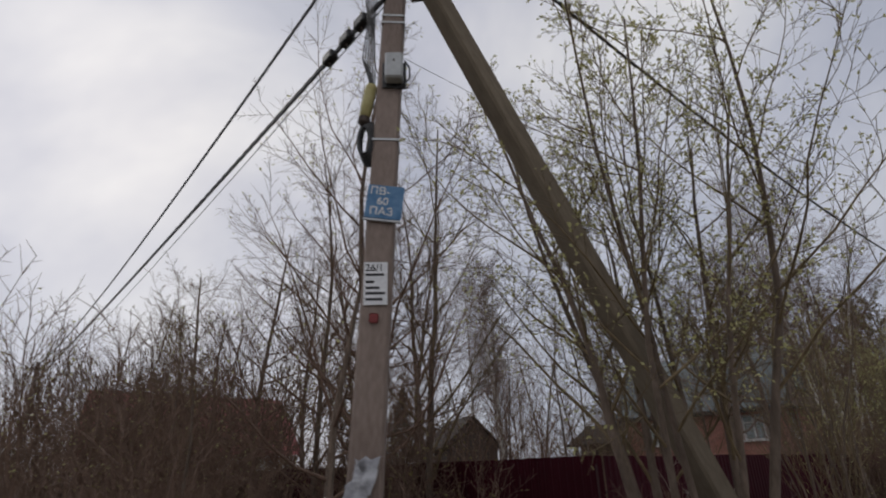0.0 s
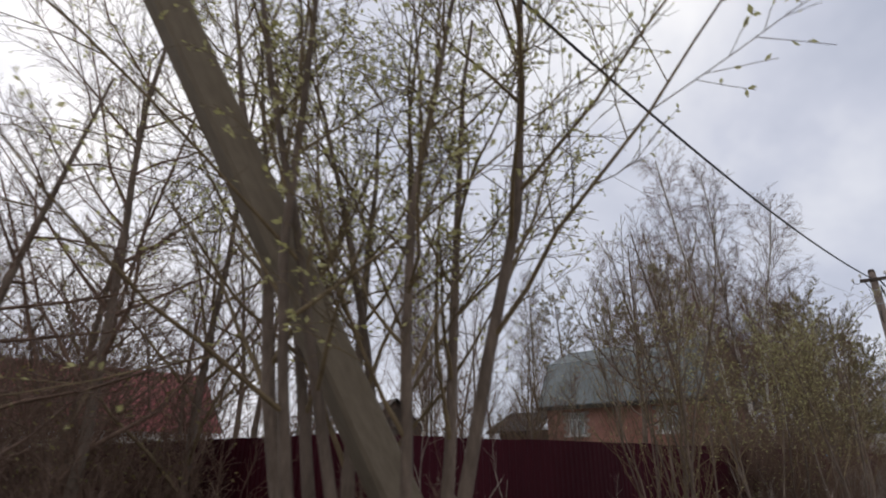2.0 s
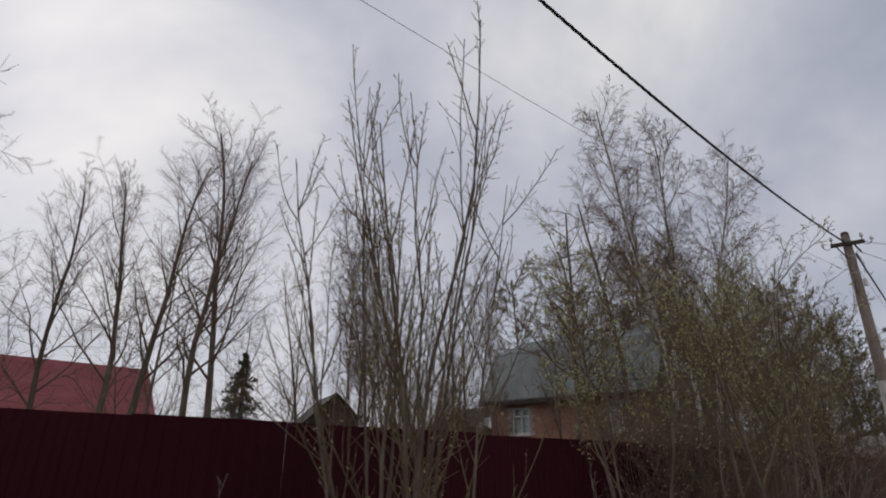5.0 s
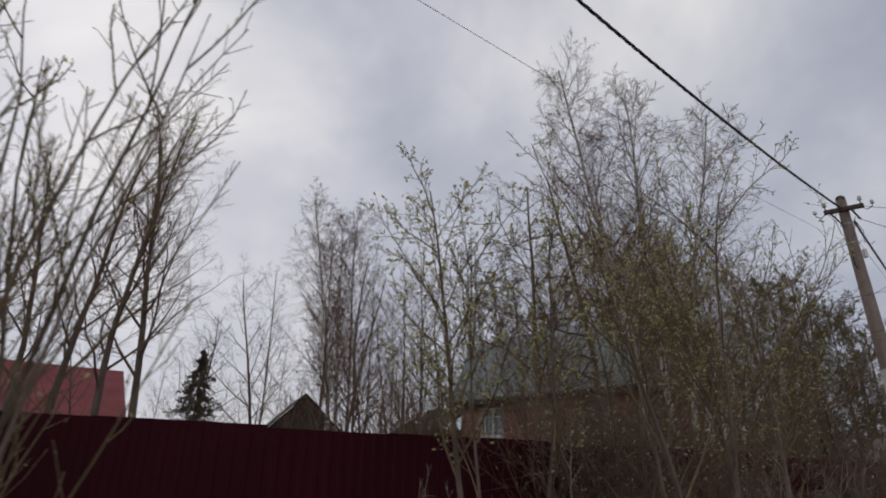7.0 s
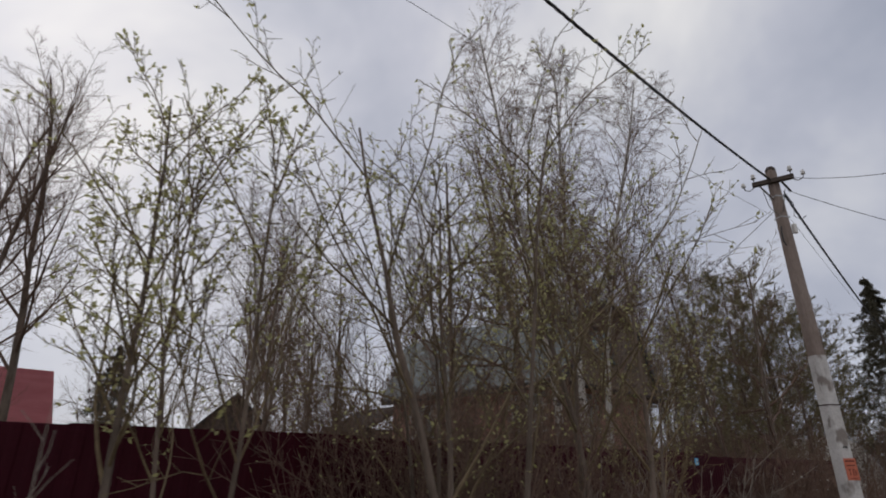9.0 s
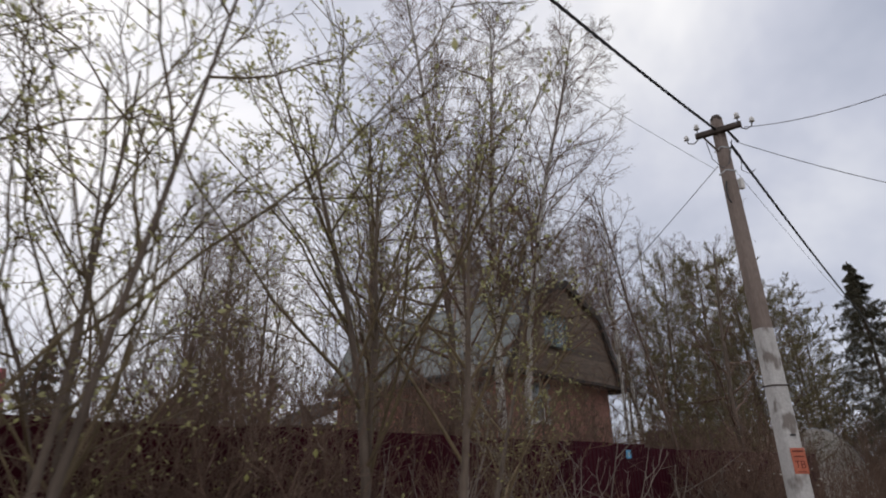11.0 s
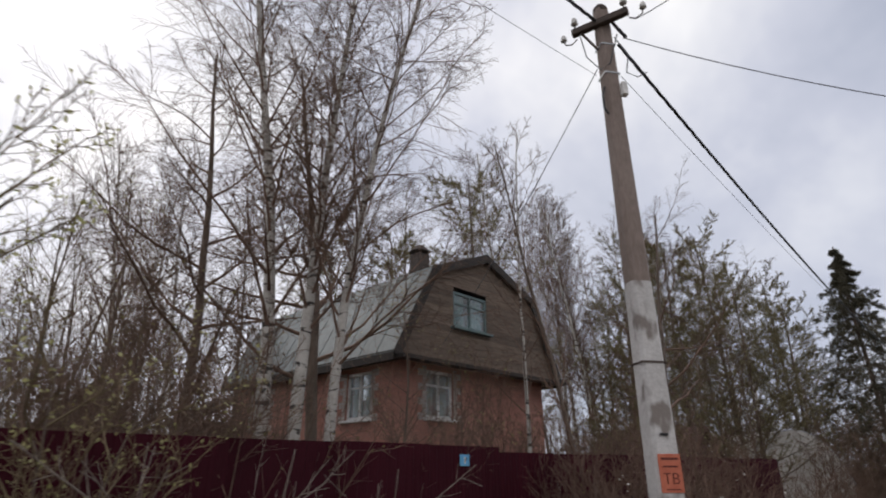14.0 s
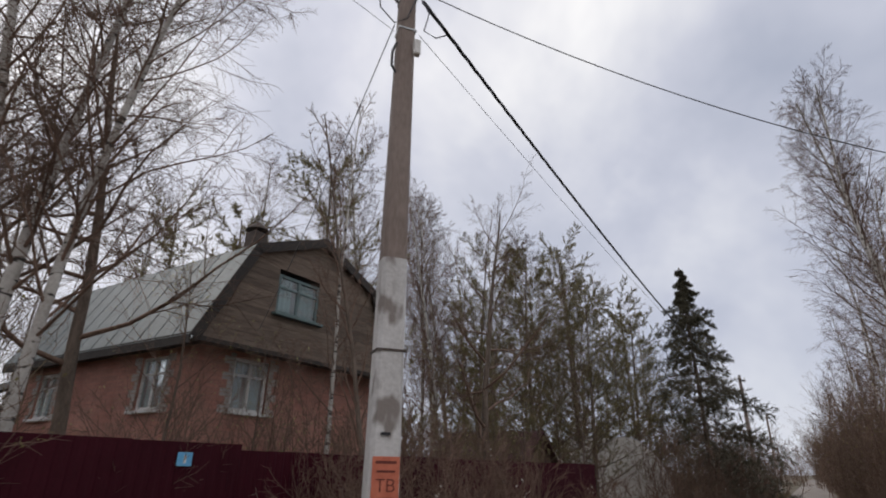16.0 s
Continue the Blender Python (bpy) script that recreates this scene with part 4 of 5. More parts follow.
part("fascia", boxed(-0.03, 0.0, 0.0, HL, EAVE - 0.26, EAVE - 0.06), M_EAVE, house, "dark eave fascia")
part("fascia", boxed(HW, HW + 0.03, 0.0, HL, EAVE - 0.26, EAVE - 0.06), M_EAVE, house, "dark eave fascia")
part("gable_soffit", boxed(WX0, WX1, 0.05, WY0 + T, WALL_TOP + 0.002, WALL_TOP + 0.03), M_EAVE, house)
# pent skirt below the gable
part("pent_roof", prism([(0.05, EAVE - 0.22), (HW - 0.05, EAVE - 0.22), (HW - 0.05, EAVE - 0.14), (0.05, EAVE - 0.14)], -0.22, 0.06), M_EAVE, house, "dark pent strip over the front wall")


def gambrel_half_width(z):
    """Where the roof's underside lies at height z, from the house's left edge."""
    if z <= KINK:
        return INSET * (z - EAVE + 0.12) / (KINK - EAVE + 0.12) + 0.06
    return INSET + (HW / 2 - INSET) * (z - KINK) / (RIDGE - KINK) + 0.10


UPW = (1.84, 3.04, 4.72, 5.58)
bz = EAVE - 0.10
while bz < RIDGE - 0.12:
    top_z = min(bz + 0.135, RIDGE - 0.06)
    x_lo, x_hi = gambrel_half_width(bz), gambrel_half_width(top_z)
    spans = [(None, None)]
    if top_z > UPW[2] and bz < UPW[3]:
        spans = [(None, UPW[0]), (UPW[1], None)]
    for s0, s1 in spans:
        prof = [(s0 if s0 is not None else x_lo, bz), (s1 if s1 is not None else HW - x_lo, bz), (s1 if s1 is not None else HW - x_hi, top_z), (s0 if s0 is not None else x_hi, top_z)]
        if prof[1][0] - prof[0][0] > 0.05 and prof[2][0] - prof[3][0] > 0.02:
            part("board", prism(prof, 0.10 + 0.006 * random.random(), 0.135), M_BOARD, house)
    bz += 0.139
window_unit(house, UPW[1] - UPW[0], UPW[3] - UPW[2], pose(UPW[0], 0.07, UPW[2]), M_TEAL, M_TEALFRAME)
# near-black sheet added behind the gable window as the attic's darkness
part("attic_dark_sheet", boxed(1.3, HW - 1.3, 0.9, 0.95, 4.2, 5.8), M_DARK, house)
# chimney with a metal hood
part("chimney", boxed(2.35, 2.75, 1.85, 2.25, 6.2, 7.20, 0.02), M_SHED, house, "dark chimney stack")
part("chimney_hood", turned([(0.30, 0.0), (0.27, 0.05), (0.10, 0.20), (0.02, 0.22)], 10), M_RUST, house, "dark metal chimney hood", at=pose(2.55, 2.05, 7.27))
for dx_ in (-0.15, 0.15):
    part("hood_leg", boxed(2.55 + dx_ - 0.01, 2.55 + dx_ + 0.01, 2.04, 2.06, 7.18, 7.29), M_RUST, house)
# lean-to porch at the far end of the side wall
part("porch_wall", boxed(-0.55, 0.9, HL - 0.2, HL + 1.9, -0.2, 2.9), M_SHED, house)
part("porch_roof", prism([(-1.0, 2.75), (1.0, 3.72), (1.0, 3.80), (-1.0, 2.83)], HL - 0.22, HL + 2.4), M_EAVE, house, "dark lean-to porch roof")

# ---- other buildings behind the fence ----
red_house = thing("red_house", 6.0, 38.0, 0, "distant house with a raspberry-red roof and pale walls", "house")
RW, RD = 12.6, 8.0
part("wall", boxed(0.3, RW - 0.3, 0.3, RD - 0.3, -0.2, 3.2), M_WHITE, red_house, "pale lower wall")
for side, (y0, y1) in enumerate(((-0.3, RD / 2), (RD + 0.3, RD / 2))):
    bm = bmesh.new()
    vs = [bm.verts.new(c) for c in ((-0.3, y0, 3.1), (RW + 0.1, y0, 3.1), (RW + 0.1, y1, 7.25), (-0.3, y1, 7.25))]
    fc = bm.faces.new(vs)
    bmesh.ops.solidify(bm, geom=[fc], thickness=0.06)
    part("roof_slope", bm, M_REDHOUSE, red_house)
part("gable", prism([(0.3, 3.2), (RD - 0.3, 3.2), (RD / 2, 7.0)], -0.1, 0.1), M_REDHOUSE, red_house, at=pose(RW - 0.35, 0, 0, 0, 0, 90))
# near-black panels on the wall stand in for unlit windows
part("dark_window_panel", boxed(3.5, 4.6, 0.24, 0.30, 1.4, 2.6), M_DARK, red_house)
part("dark_window_panel", boxed(8.0, 9.1, 0.24, 0.30, 1.4, 2.6), M_DARK, red_house)

shed = thing("garden_shed", 21.6, 25.5, 0, "small dark wooden shed with a pitched roof", "shed", "", "", -20)
part("wall", boxed(0, 3.2, 0, 4, -0.2, 3.2), M_SHED, shed)
part("roof_slope", prism([(-0.3, 2.95), (1.6, 4.75), (1.6, 4.83), (-0.3, 3.03)], -0.3, 4.3), M_EAVE, shed)
part("roof_slope", prism([(3.5, 2.95), (1.6, 4.75), (1.6, 4.83), (3.5, 3.03)], -0.3, 4.3), M_EAVE, shed)
part("gable", prism([(0, 3.2), (3.2, 3.2), (1.6, 4.7)], 0.0, 0.08), M_SHED, shed)

red_shed = thing("red_shed", 35.1, 7.2, 0, "low dark-red shed with a pitched roof", "shed", "", "", 6)
part("wall", boxed(0, 2.6, 0, 3, -0.2, 2.05), M_REDSHED, red_shed)
part("roof_slope", prism([(-0.25, 1.95), (1.3, 2.85), (1.3, 2.92), (-0.25, 2.02)], -0.25, 3.25), M_REDSHED, red_shed)
part("roof_slope", prism([(2.85, 1.95), (1.3, 2.85), (1.3, 2.92), (2.85, 2.02)], -0.25, 3.25), M_REDSHED, red_shed)
part("gable", prism([(0, 2.05), (2.6, 2.05), (1.3, 2.82)], 0.0, 0.08), M_REDSHED, red_shed)

greenhouse = thing("greenhouse", 41.0, 5.9, 0, "arched greenhouse under dull pale plastic film", "greenhouse", "", "", -38)
arc = [(-2.1 * math.cos(a), 2.95 * math.sin(a)) for a in np.linspace(0, math.pi, 17)]
part("film", prism(arc + [(2.1, -0.05), (-2.1, -0.05)], 0.0, 6.0), M_FILM, greenhouse, smooth=False)
for y in (0.0, 2.0, 4.0, 6.0):
    pts = [(x * 1.005, y, z * 1.005) for x, z in arc]
    line_tube("hoop", pts, 0.02, M_STEEL, greenhouse)

# ---- plants on the verge, nearest the lane ----
put(willow(117, n=10, h=5.9, spread=0.25, r=0.058, leafy=2.0, leaf_size=0.033, foot=0.6, way=(-0.10, 0.04), rows=[
    dict(count=11, s0=0.34, s1=0.95, angle=38, ratio=0.40, k=8, wobble=0.10, up=0.05, thick=0.5, taper=0.45, least=0.008, tip=0.003),
    dict(count=10, s0=0.2, s1=1.0, angle=42, ratio=0.42, k=5, wobble=0.13, up=0.05, thick=0.5, least=0.004, tip=0.002),
    dict(count=8, s0=0.2, s1=1.0, angle=40, ratio=0.42, k=3, wobble=0.14, up=0.05, thick=0.6, least=0.0024, tip=0.0015)]), 4.80, 2.40)
put(willow(12, n=13, h=4.4, spread=0.10, way=(-0.03, 0.0), r=0.021, leafy=1.0, leaf_size=0.022, foot=0.8, name="willow_clump", label="clump of tall upright willow shoots with swelling buds", rows=[
    dict(count=9, s0=0.2, s1=0.95, angle=29, ratio=0.36, k=6, wobble=0.07, up=0.12, thick=0.55, taper=0.55, least=0.006, tip=0.003),
    dict(count=10, s0=0.15, s1=1.0, angle=38, ratio=0.22, k=3, wobble=0.1, up=0.08, thick=0.6, least=0.003, tip=0.002)]), 9.55, 2.95)
put(willow(18, n=1, h=4.6, spread=0.02, r=0.036, leafy=1.7, leaf_size=0.036, foot=0.2, reach=0.36, fine=(9, 6), limbs=20, low=0.36), 12.85, 3.1)
put(willow(19, n=2, h=3.5, spread=0.14, r=0.026, leafy=1.4, leaf_size=0.034, foot=0.3, reach=0.38, fine=(8, 5), limbs=11, low=0.38, way=(0.12, 0.0)), 13.15, 3.2)
put(willow(14, n=3, h=4.3, spread=0.24, r=0.034, leafy=1.3, leaf_size=0.030, foot=0.35, fine=(8, 7), limbs=8, low=0.34), 14.4, 2.3)
put(willow(20, n=2, h=3.9, spread=0.2, r=0.030, leafy=1.3, leaf_size=0.030, foot=0.3, fine=(8, 7), limbs=8, low=0.34), 14.9, 3.2)
put(willow(15, n=2, h=4.0, spread=0.10, r=0.042, leafy=2.0, leaf_size=0.032, foot=0.3, fine=(10, 8), limbs=13, low=0.38), 16.2, 2.75)
put(willow(16, n=2, h=4.0, spread=0.12, r=0.042, leafy=1.5, foot=0.3, fine=(9, 8), limbs=9, low=0.38, way=(0.40, 0.08), label="leaning willow stems arching over the verge"), 16.35, 2.4)
put(willow(17, n=2, h=3.1, spread=0.25, r=0.020, leafy=0.6, foot=0.4, fine=(9, 7)), 18.3, 3.3)
thicket = [put(bush(21, 18, 2.7, 0.55, leafy=0.0), 6.0, 3.55, size=0.6), put(bush(22, 20, 3.3, 0.45, leafy=0.3, leaf=M_LEAF, label="brown thicket with sparse yellow-green young leaves"), 15.5, 3.45, size=0.85),
           put(bush(23, 16, 2.2, 0.7, foot=1.3, leafy=0.12, leaf=M_CATKIN, label="low tangle of brown shoots with a few pale catkins"), 18.9, 3.5, size=0.6), put(bush(24, 22, 3.5, 0.35, leafy=0.4, foot=1.2, leaf=M_BUD, label="tall brown thicket with bronze buds"), 16.2, 3.5, size=0.7),
           put(bush(25, 12, 3.0, 0.5, foot=1.2, per=7), 62.0, 4.4, size=1.1)]


def dead_branches(seed, x, y, size):
    """A low fan of pale dry branches lying against the fence."""
    rng = np.random.default_rng(seed)
    n = 6
    spots = [(rng.normal(0, 0.25), rng.normal(0, 0.12)) for _ in range(n)]
    lean = [(rng.normal(0, 0.9), rng.normal(0, 0.25)) for _ in range(n)]
    st = stems(rng, spots, rng.uniform(1.2, 2.3, n), lean, rng.uniform(0.009, 0.016, n), 7, 0.09, 0.02)
    rows = [dict(count=5, s0=0.3, s1=0.95, angle=38, ratio=0.45, k=5, wobble=0.12, up=0.05, thick=0.6, taper=0.5, least=0.004, tip=0.002),
            dict(count=4, s0=0.2, s1=1.0, angle=40, ratio=0.4, k=3, wobble=0.12, up=0.04, thick=0.6, least=0.0025, tip=0.0015)]
    return put(plant("dead_branches", "pale dry forked branches leaning before the fence", "branch", st, dict(seed=seed, rows=rows), M_DEADWOOD, M_DEADWOOD, None, "dry branches", 5), x, y, size=size)


for i, (x, y, size) in enumerate(((5.6, 3.0, 1.0), (6.9, 2.8, 0.9), (7.8, 3.1, 0.8), (15.2, 2.7, 1.0), (16.9, 2.9, 0.95), (17.8, 2.7, 1.0), (19.0, 2.9, 1.0), (20.2, 3.1, 0.9), (23.2, 3.0, 0.8), (12.0, 2.9, 0.8))):
    dead_branches(200 + i, x, y, size)
place_rng = np.random.default_rng(77)
for kind, x, y, size in ((0, 1.0, 4.2, 0.9), (2, 3.2, 3.9, 0.7), (2, 9.1, 3.6, 0.4), (0, 8.0, 3.6, 0.35), (2, 11.6, 3.6, 0.45), (0, 15.0, 3.6, 0.6),
                         (0, 16.8, 3.6, 0.6), (0, 17.8, 3.6, 0.6), (2, 18.4, 3.6, 0.6), (0, 19.6, 3.6, 0.45), (2, 20.8, 3.7, 0.4), (0, 23.6, 3.6, 0.7), (0, 24.3, 3.4, 0.9), (2, 25.2, 3.4, 0.95), (0, 26.2, 3.3, 0.85), (0, 27.0, 3.2, 0.8),
                         (2, 28.0, 3.2, 0.9), (0, 29.6, 3.1, 0.6), (2, 31.0, 3.2, 0.55), (0, 33.0, 3.2, 0.5), (2, 35.5, 3.0, 0.6), (1, 38.0, 3.2, 0.4), (0, 41.0, 3.2, 0.6), (2, 44.0, 3.4, 1.4),
                         (4, 48.0, 3.6, 1.3), (2, 52.0, 3.8, 1.5), (4, 56.0, 3.9, 1.3), (4, 62.0, 4.4, 1.1), (4, 70.0, 4.8, 1.5), (2, 78.0, 5.0, 1.6),
                         (3, -0.6, 8.5, 0.7), (1, 15.1, 3.7, 0.8), (3, 15.8, 3.75, 0.7), (0, 19.3, 5.6, 1.05), (0, 20.4, 5.0, 0.9), (0, 22.3, 5.3, 0.9), (1, 2.6, 10.5, 1.3), (1, 1.9, 9.0, 1.2), (1, 3.6, 9.5, 1.3), (1, 3.2, 12.0, 1.4), (3, 1.2, 10.2, 1.1), (3, 4.8, 13.0, 1.5), (1, 2.2, 13.5, 1.6), (0, 4.9, 7.6, 1.1), (1, 0.0, 11.0, 0.9), (4, -0.8, 14.0, 1.2), (4, -0.5, 18.0, 1.0), (4, -0.2, 22.0, 1.2), (2, 2.6, 4.0, 0.8), (3, 1.4, 5.6, 0.7), (0, -1.2, 10.0, 0.8), (4, -0.9, 26.0, 1.2), (4, 0.6, 16.0, 1.3), (1, 0.3, 19.5, 1.1), (4, 0.4, 30.0, 1.5), (4, -1.0, 36.0, 1.4), (4, 3.0, 38.0, 1.6),
                         (3, 4.6, 6.2, 0.95), (0, 7.2, 7.0, 1.0), (0, 2.0, 7.0, 1.2), (3, 5.8, 8.0, 1.1), (0, 15.6, 5.0, 0.9), (0, 17.4, 5.2, 1.0), (0, 18.8, 5.0, 0.95), (3, 19.8, 5.4, 0.9), (2, 14.6, 3.2, 0.7), (0, 16.9, 3.0, 0.6),
                         (1, 25.0, 5.3, 0.7), (0, 26.4, 5.0, 0.95), (1, 27.6, 5.4, 0.9), (2, 24.6, 4.6, 0.8), (0, 28.8, 5.6, 0.7), (3, 19.4, 6.2, 1.0), (0, 20.2, 6.9, 1.25), (0, 21.4, 7.2, 0.8), (0, 2.4, 9.4, 1.3), (0, 1.9, 12.4, 1.4), (0, 3.0, 14.5, 1.5), (1, 25.7, 7.2, 1.0), (1, 28.4, 7.2, 1.1),
                         (4, 46.0, 4.6, 1.2), (4, 50.0, 4.8, 1.4), (4, 54.0, 5.0, 1.3), (4, 58.0, 5.4, 1.5), (3, 43.0, 4.4, 1.1), (0, 40.0, 4.6, 1.2), (4, 64.0, 5.6, 1.4), (4, 49.0, 3.1, 1.1), (4, 53.0, 3.3, 1.2),
                         (4, 19.5, 14.0, 1.3), (0, 20.5, 12.5, 1.4), (4, 21.5, 15.0, 1.4), (4, 18.5, 16.0, 1.4), (4, 22.0, 18.0, 1.4),
                         (0, 38.0, -2.4, 1.0), (3, 42.0, -2.1, 1.0), (3, 46.0, -1.9, 1.2), (3, 50.0, -1.7, 1.2), (3, 54.0, -1.6, 1.3), (3, 59.0, -1.4, 1.3), (3, 66.0, -1.1, 1.4), (3, 74.0, -0.8, 1.4), (3, 84.0, -0.5, 1.6), (4, 98.0, 0.2, 1.8), (4, 120.0, 2.0, 2.0), (4, 128.0, 5.0, 2.0), (4, 124.0, 8.0, 2.0),
                         (0, 32.0, -3.0, 1.1), (0, 35.5, -2.7, 1.1), (3, 38.8, -2.6, 1.1), (0, 41.5, -2.4, 1.2), (3, 45.0, -2.3, 1.2), (0, 50.0, -2.2, 1.3), (3, 55.5, -2.0, 1.4), (3, 61.0, -1.9, 1.4), (0, 68.0, -1.8, 1.5), (3, 85.0, -1.0, 1.9), (3, 91.0, -0.6, 2.0), (3, 100.0, 0.0, 2.1), (3, 110.0, 0.6, 2.2), (4, 135.0, 1.0, 2.4), (4, 140.0, 6.0, 2.4), (4, 132.0, 10.0, 2.2), (3, 34.0, -3.4, 1.2), (0, 37.0, -3.2, 1.3), (3, 40.0, -3.2, 1.4), (0, 43.5, -2.9, 1.4), (3, 48.0, -2.9, 1.5), (3, 53.0, -2.7, 1.6), (3, 58.0, -2.6, 1.7), (3, 64.0, -2.4, 1.8), (3, 71.0, -2.2, 1.8)):
    again(thicket[kind], x, y, place_rng.uniform(0, 360), size)

# ---- birches and bare trees on the lots ----
b_kinds = [put(birch(31, 12.5, 0.12), 20.83, 5.97, size=0.93), put(birch(32, 11.5, 0.10), 20.9, 5.5, turn=40), put(birch(33, 12.0, 0.10), 21.21, 5.39, size=0.82)]
b_far = put(birch(36, 11.5, 0.10, twigs=(26, 8, 8)), 46.0, 14.0, size=1.3)
put(birch(34, 8.6, 0.055, twigs=(24, 7, 8), label="slender young birch with a pale thin stem"), 25.96, 6.2)
put(bare_tree(46, 7.6, 0.055, reach=0.2, fine=(7, 8), angle=26, up=0.1, low=0.2, label="slender dark leafless tree with upright branches"), 25.58, 4.62)
put(birch(35, 13.0, 0.12, lean=(-0.05, 0.16), label="tall bare birch leaning over the lane"), 37.5, -3.7)
t_kinds = [put(bare_tree(41, 10.5, 0.14, reach=0.44, fine=(11, 15), angle=66, up=0.03, low=0.3, label="large dark-stemmed leafless tree with spreading limbs"), 23.05, 8.4, size=0.98), put(bare_tree(42, 7.5, 0.07, twig=M_TWIG_OLIVE), 5.2, 6.6), put(bare_tree(43, 9.0, 0.08, leafy=0.25, label="grey-brown tree with the first pale leaves"), 4.2, 6.7)]
# birch group against the sky: dark bark colour stands in for backlit stems
t_tall = put(bare_tree(45, 11.0, 0.13, reach=0.40, fine=(11, 14), angle=32, up=0.06, low=0.3, label="tall leafless birch with an upswept crown, its backlit dark put into the bark"), 14.0, 17.9, size=1.15)
for x, y, size in ((12.1, 19.4, 1.12), (12.9, 16.9, 1.0), (11.0, 18.4, 0.95), (9.7, 19.4, 0.85)):
    again(t_tall, x, y, place_rng.uniform(0, 360), size)
t_far = put(bare_tree(44, 9.0, 0.09, fine=(7, 8)), 17.0, 24.0, size=0.8)
for kind, x, y, size in (
                         (0, 22.8, 22.0, 1.15), (1, 24.2, 23.5, 1.25), (2, 26.0, 25.5, 1.25), (1, 24.9, 26.8, 1.25), (2, 28.0, 27.0, 1.05), (0, 21.8, 27.0, 1.0), (1, 30.5, 27.5, 1.0),
                         (0, 34.5, 13.0, 1.15), (1, 31.5, 16.5, 1.1), (2, 36.5, 15.5, 1.1), (1, 28.5, 18.5, 1.05),
                         (0, 39.0, -3.4, 1.1), (1, 43.0, -2.8, 1.05), (0, 48.0, -2.9, 1.05), (2, 54.0, -2.6, 1.0), (1, 61.0, -2.4, 1.0), (0, 70.0, -2.2, 1.0), (2, 82.0, -2.0, 1.0),
                         (2, 49.5, 13.0, 1.35), (0, 52.0, 12.0, 1.3), (1, 56.0, 11.5, 1.3), (2, 43.0, 16.0, 1.3), (0, 60.0, 10.0, 1.2), (1, 40.5, 15.0, 1.25), (0, 37.5, 11.5, 1.0), (2, 42.0, 12.5, 1.1), (1, 46.0, 11.0, 1.1), (0, 35.0, 10.2, 0.95), (2, 47.5, 17.0, 1.35), (0, 54.0, 16.0, 1.35)):
    again(b_far if x > 47 or y > 26 else b_kinds[kind], x, y, place_rng.uniform(0, 360), size)
for kind, x, y, size in ((2, 4.4, 8.4, 0.85), (1, 2.2, 8.0, 0.55), (2, 1.4, 11.0, 0.42), (0, 3.4, 12.0, 0.55), (1, 0.9, 15.0, 0.62), (2, 3.2, 17.5, 0.75), (0, 0.9, 20.5, 0.5), (1, 3.5, 24.0, 0.8), (2, 1.0, 27.0, 0.55),
                         (0, 5.8, 15.0, 0.8), (1, 7.0, 21.0, 0.9), (2, 1.6, 5.6, 0.36), (0, 2.9, 5.4, 0.5), (1, 8.9, 6.4, 0.5), (1, 3.6, 15.5, 0.6),
                         (1, 19.4, 12.6, 0.85), (2, 20.6, 13.2, 0.85), (1, 21.4, 14.4, 0.85), (2, 19.8, 15.6, 0.95), (0, 22.2, 16.5, 0.8), (1, 20.4, 17.5, 0.95), (1, 22.8, 19.0, 0.9), (0, 21.2, 20.5, 0.9), (1, 19.2, 21.0, 1.0), (1, 18.9, 10.2, 0.55), (2, 17.5, 9.5, 0.5),
                         (1, 19.5, 30.0, 1.0), (2, 36.4, 5.8, 0.6), (1, 38.0, 7.2, 0.85), (2, 15.0, 31.0, 0.9), (0, 28.6, 4.7, 0.7), 
                         (1, 42.0, 10.5, 1.3), (2, 47.0, 9.5, 1.2), (0, 45.0, 19.0, 1.3), (1, 38.5, 11.5, 1.1), (2, 23.5, 6.7, 0.5), (2, 25.4, 7.3, 0.42), (0, 53.0, 7.5, 0.9), (1, 57.0, 6.8, 0.9), (2, 66.0, 7.0, 1.0),
                         (0, 21.0, 9.2, 0.85), (1, 22.6, 10.8, 0.9), (1, 36.0, -3.6, 0.6), (2, 38.5, -3.3, 0.65), (1, 41.0, -3.0, 0.7), (2, 44.0, -3.0, 0.75), (1, 47.5, -2.6, 0.8), (0, 54.0, -2.6, 0.8), (2, 61.0, -2.6, 0.9), (1, 72.0, -2.2, 1.0), (1, 45.0, -2.8, 0.8), (2, 51.0, -2.6, 0.8), (0, 57.0, -2.4, 0.7), (1, 66.0, -2.2, 0.9), (2, 78.0, -2.0, 1.0)):
    again(t_far if x > 46 or y > 16 else t_kinds[kind], x, y, place_rng.uniform(0, 360), size)

for x, y, size in ((84.0, -1.6, 1.1), (88.0, -1.0, 1.2), (93.0, -0.8, 1.25), (99.0, -0.2, 1.3), (106.0, 0.2, 1.3), (113.0, 0.6, 1.35), (64.0, -2.0, 0.9), (74.0, -1.6, 1.0), (136.0, 3.5, 1.1), (142.0, 0.0, 1.1), (138.0, 8.0, 1.2), (130.0, 13.0, 1.2)):
    again(t_far, x, y, place_rng.uniform(0, 360), size)

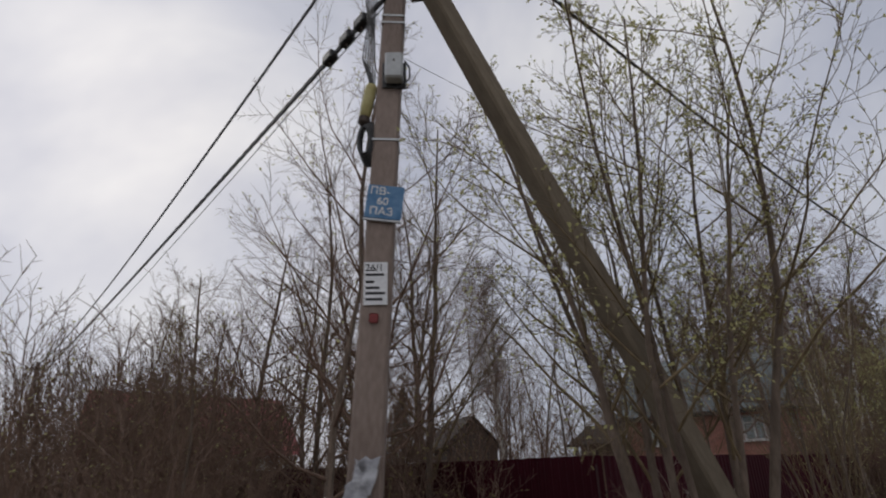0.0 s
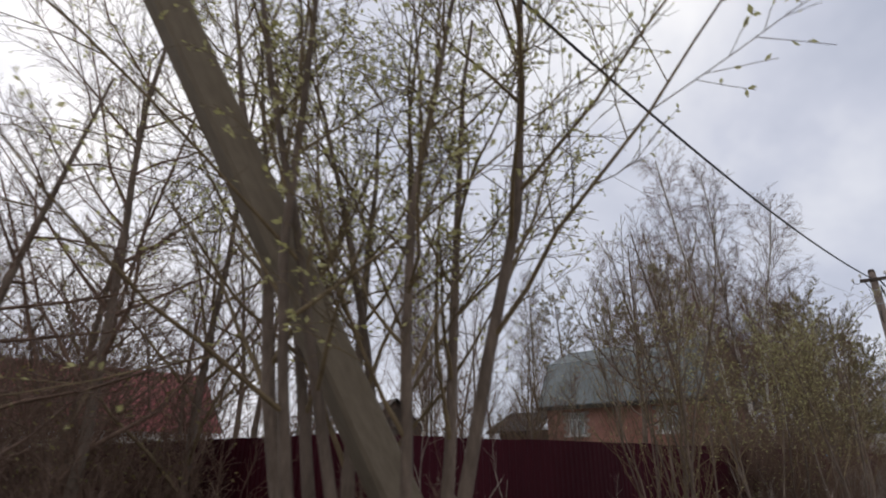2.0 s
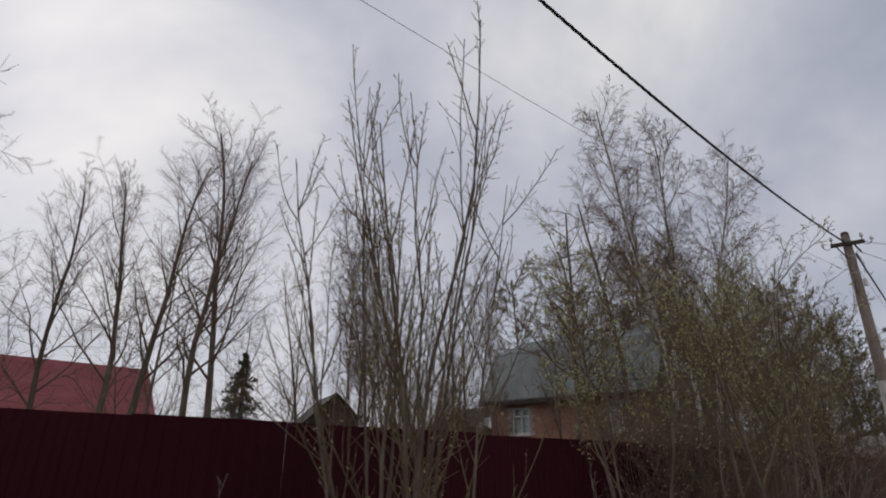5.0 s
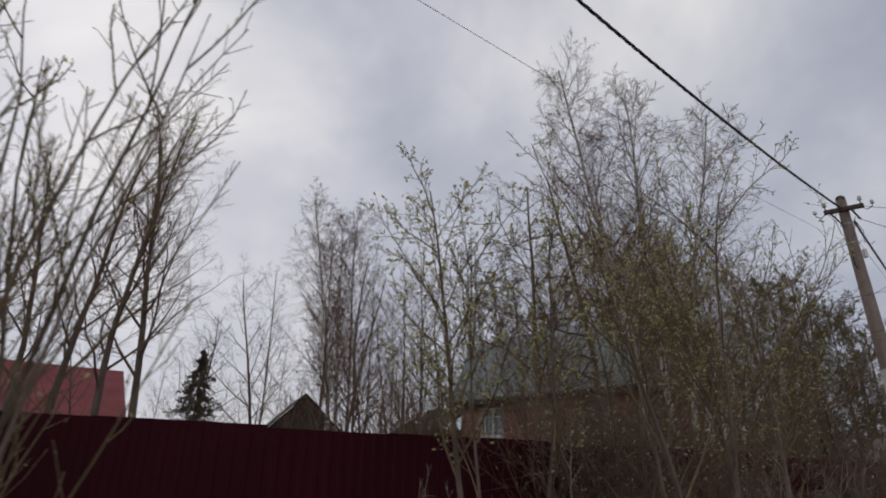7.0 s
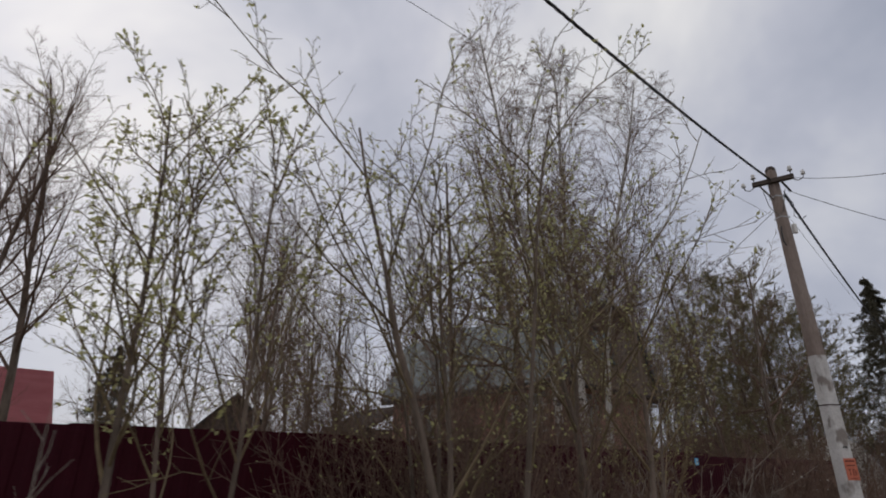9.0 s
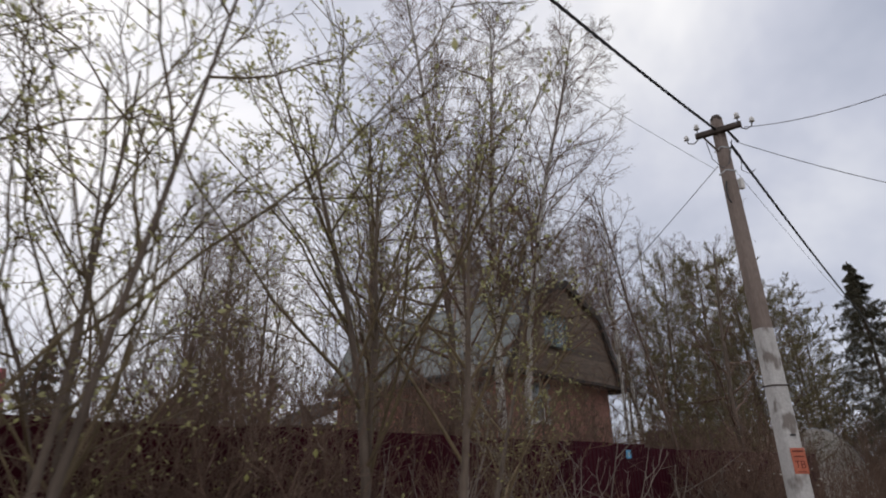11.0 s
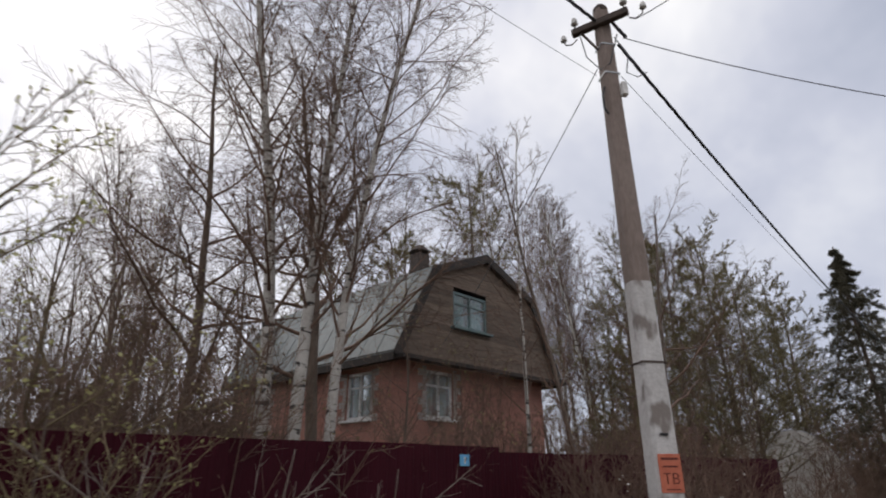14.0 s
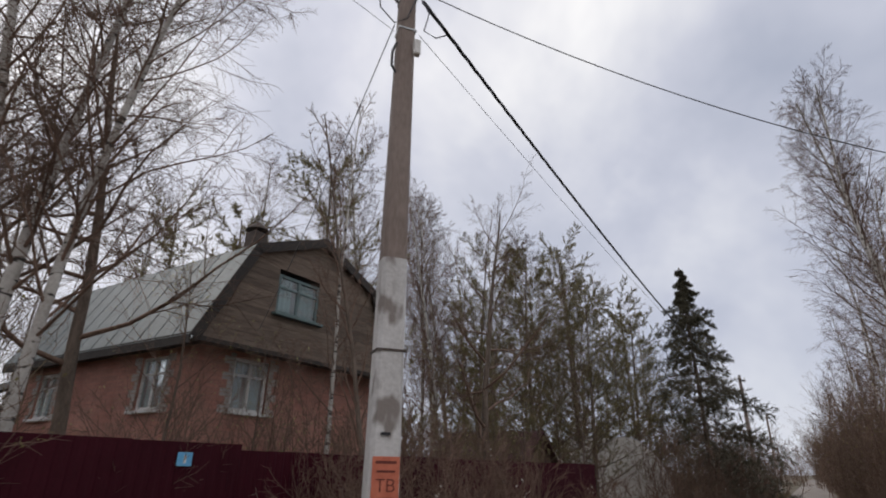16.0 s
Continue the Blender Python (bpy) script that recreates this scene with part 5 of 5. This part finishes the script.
# ---- conifers ----
s_kind = put(spruce(51, 10.9), 46.0, 3.9)
for x, y, size in ((18.0, 24.8, 0.58),):
    again(s_kind, x, y, place_rng.uniform(0, 360), size)
p_kinds = [put(pine(52, 10.0), 38.2, 8.2), put(pine(53, 11.2), 41.0, 7.6, turn=80)]
for kind, x, y, size in ((0, 43.2, 8.6, 1.0), (1, 36.0, 9.4, 0.85), (0, 44.8, 6.4, 0.85), (1, 47.8, 7.4, 0.95), (1, 30.8, 11.5, 1.0), (0, 29.5, 14.5, 0.95), (1, 39.5, 6.6, 0.75), (1, 28.6, 17.0, 0.95), (0, 34.5, 8.4, 0.55), (1, 37.2, 9.8, 0.7), (0, 40.2, 9.0, 0.8), (1, 42.0, 6.4, 0.6), (0, 33.4, 7.3, 0.42), (0, 27.6, 5.7, 0.26), (1, 29.2, 6.0, 0.3), (0, 31.0, 6.2, 0.34), (1, 33.0, 6.0, 0.36)):
    again(p_kinds[kind], x, y, place_rng.uniform(0, 360), size)

# ---- woods beyond the lots ----
woods_rng = np.random.default_rng(90)
for i in range(24):
    x = -25 + i * 4.8 + woods_rng.normal(0, 1.0)
    y = 46 + woods_rng.uniform(0, 14) - max(0.0, (x - 40) * 0.35)
    again((b_far, t_far)[i % 2], x, y, woods_rng.uniform(0, 360), woods_rng.uniform(0.6, 0.85) if x < 30 else woods_rng.uniform(1.0, 1.4))

# ---- dry grass along the verges ----
g_rng = np.random.default_rng(95)


def grass_strip(label, x0, x1, y0, y1, count, h):
    c = np.stack([g_rng.uniform(x0, x1, count), g_rng.uniform(y0, y1, count), np.full(count, -0.02)], -1)
    c[:, 1] += c[:, 0] * 0.0367 - 1.0
    d = unit(np.stack([g_rng.normal(0, 0.45, count), g_rng.normal(0, 0.45, count), np.ones(count)], -1))
    a = unit(np.cross(d, g_rng.normal(0, 1, (count, 3))))
    ln = (h * g_rng.uniform(0.4, 1.3, count))[:, None]
    V = np.stack([c - a * 0.006, c + a * 0.006, c + d * ln + np.array([0, 0, -0.1]) * ln], 1)
    ob = new("dry_grass", arrays("dry_grass", V, np.arange(count)[:, None] * 3 + np.array([0, 1, 2]), M_GRASS))
    return tagged(ob, label, "grass", "", "stuff")


grass_strip("dry pale grass between the lane and the fence", -4, 80, 1.68, 3.6, 30000, 0.35)
grass_strip("dry pale grass on the far verge of the lane", -6, 90, -3.8, -1.68, 24000, 0.32)
grass_strip("matted dry grass on the garden lots", -4, 34, 5.2, 16.0, 30000, 0.3)
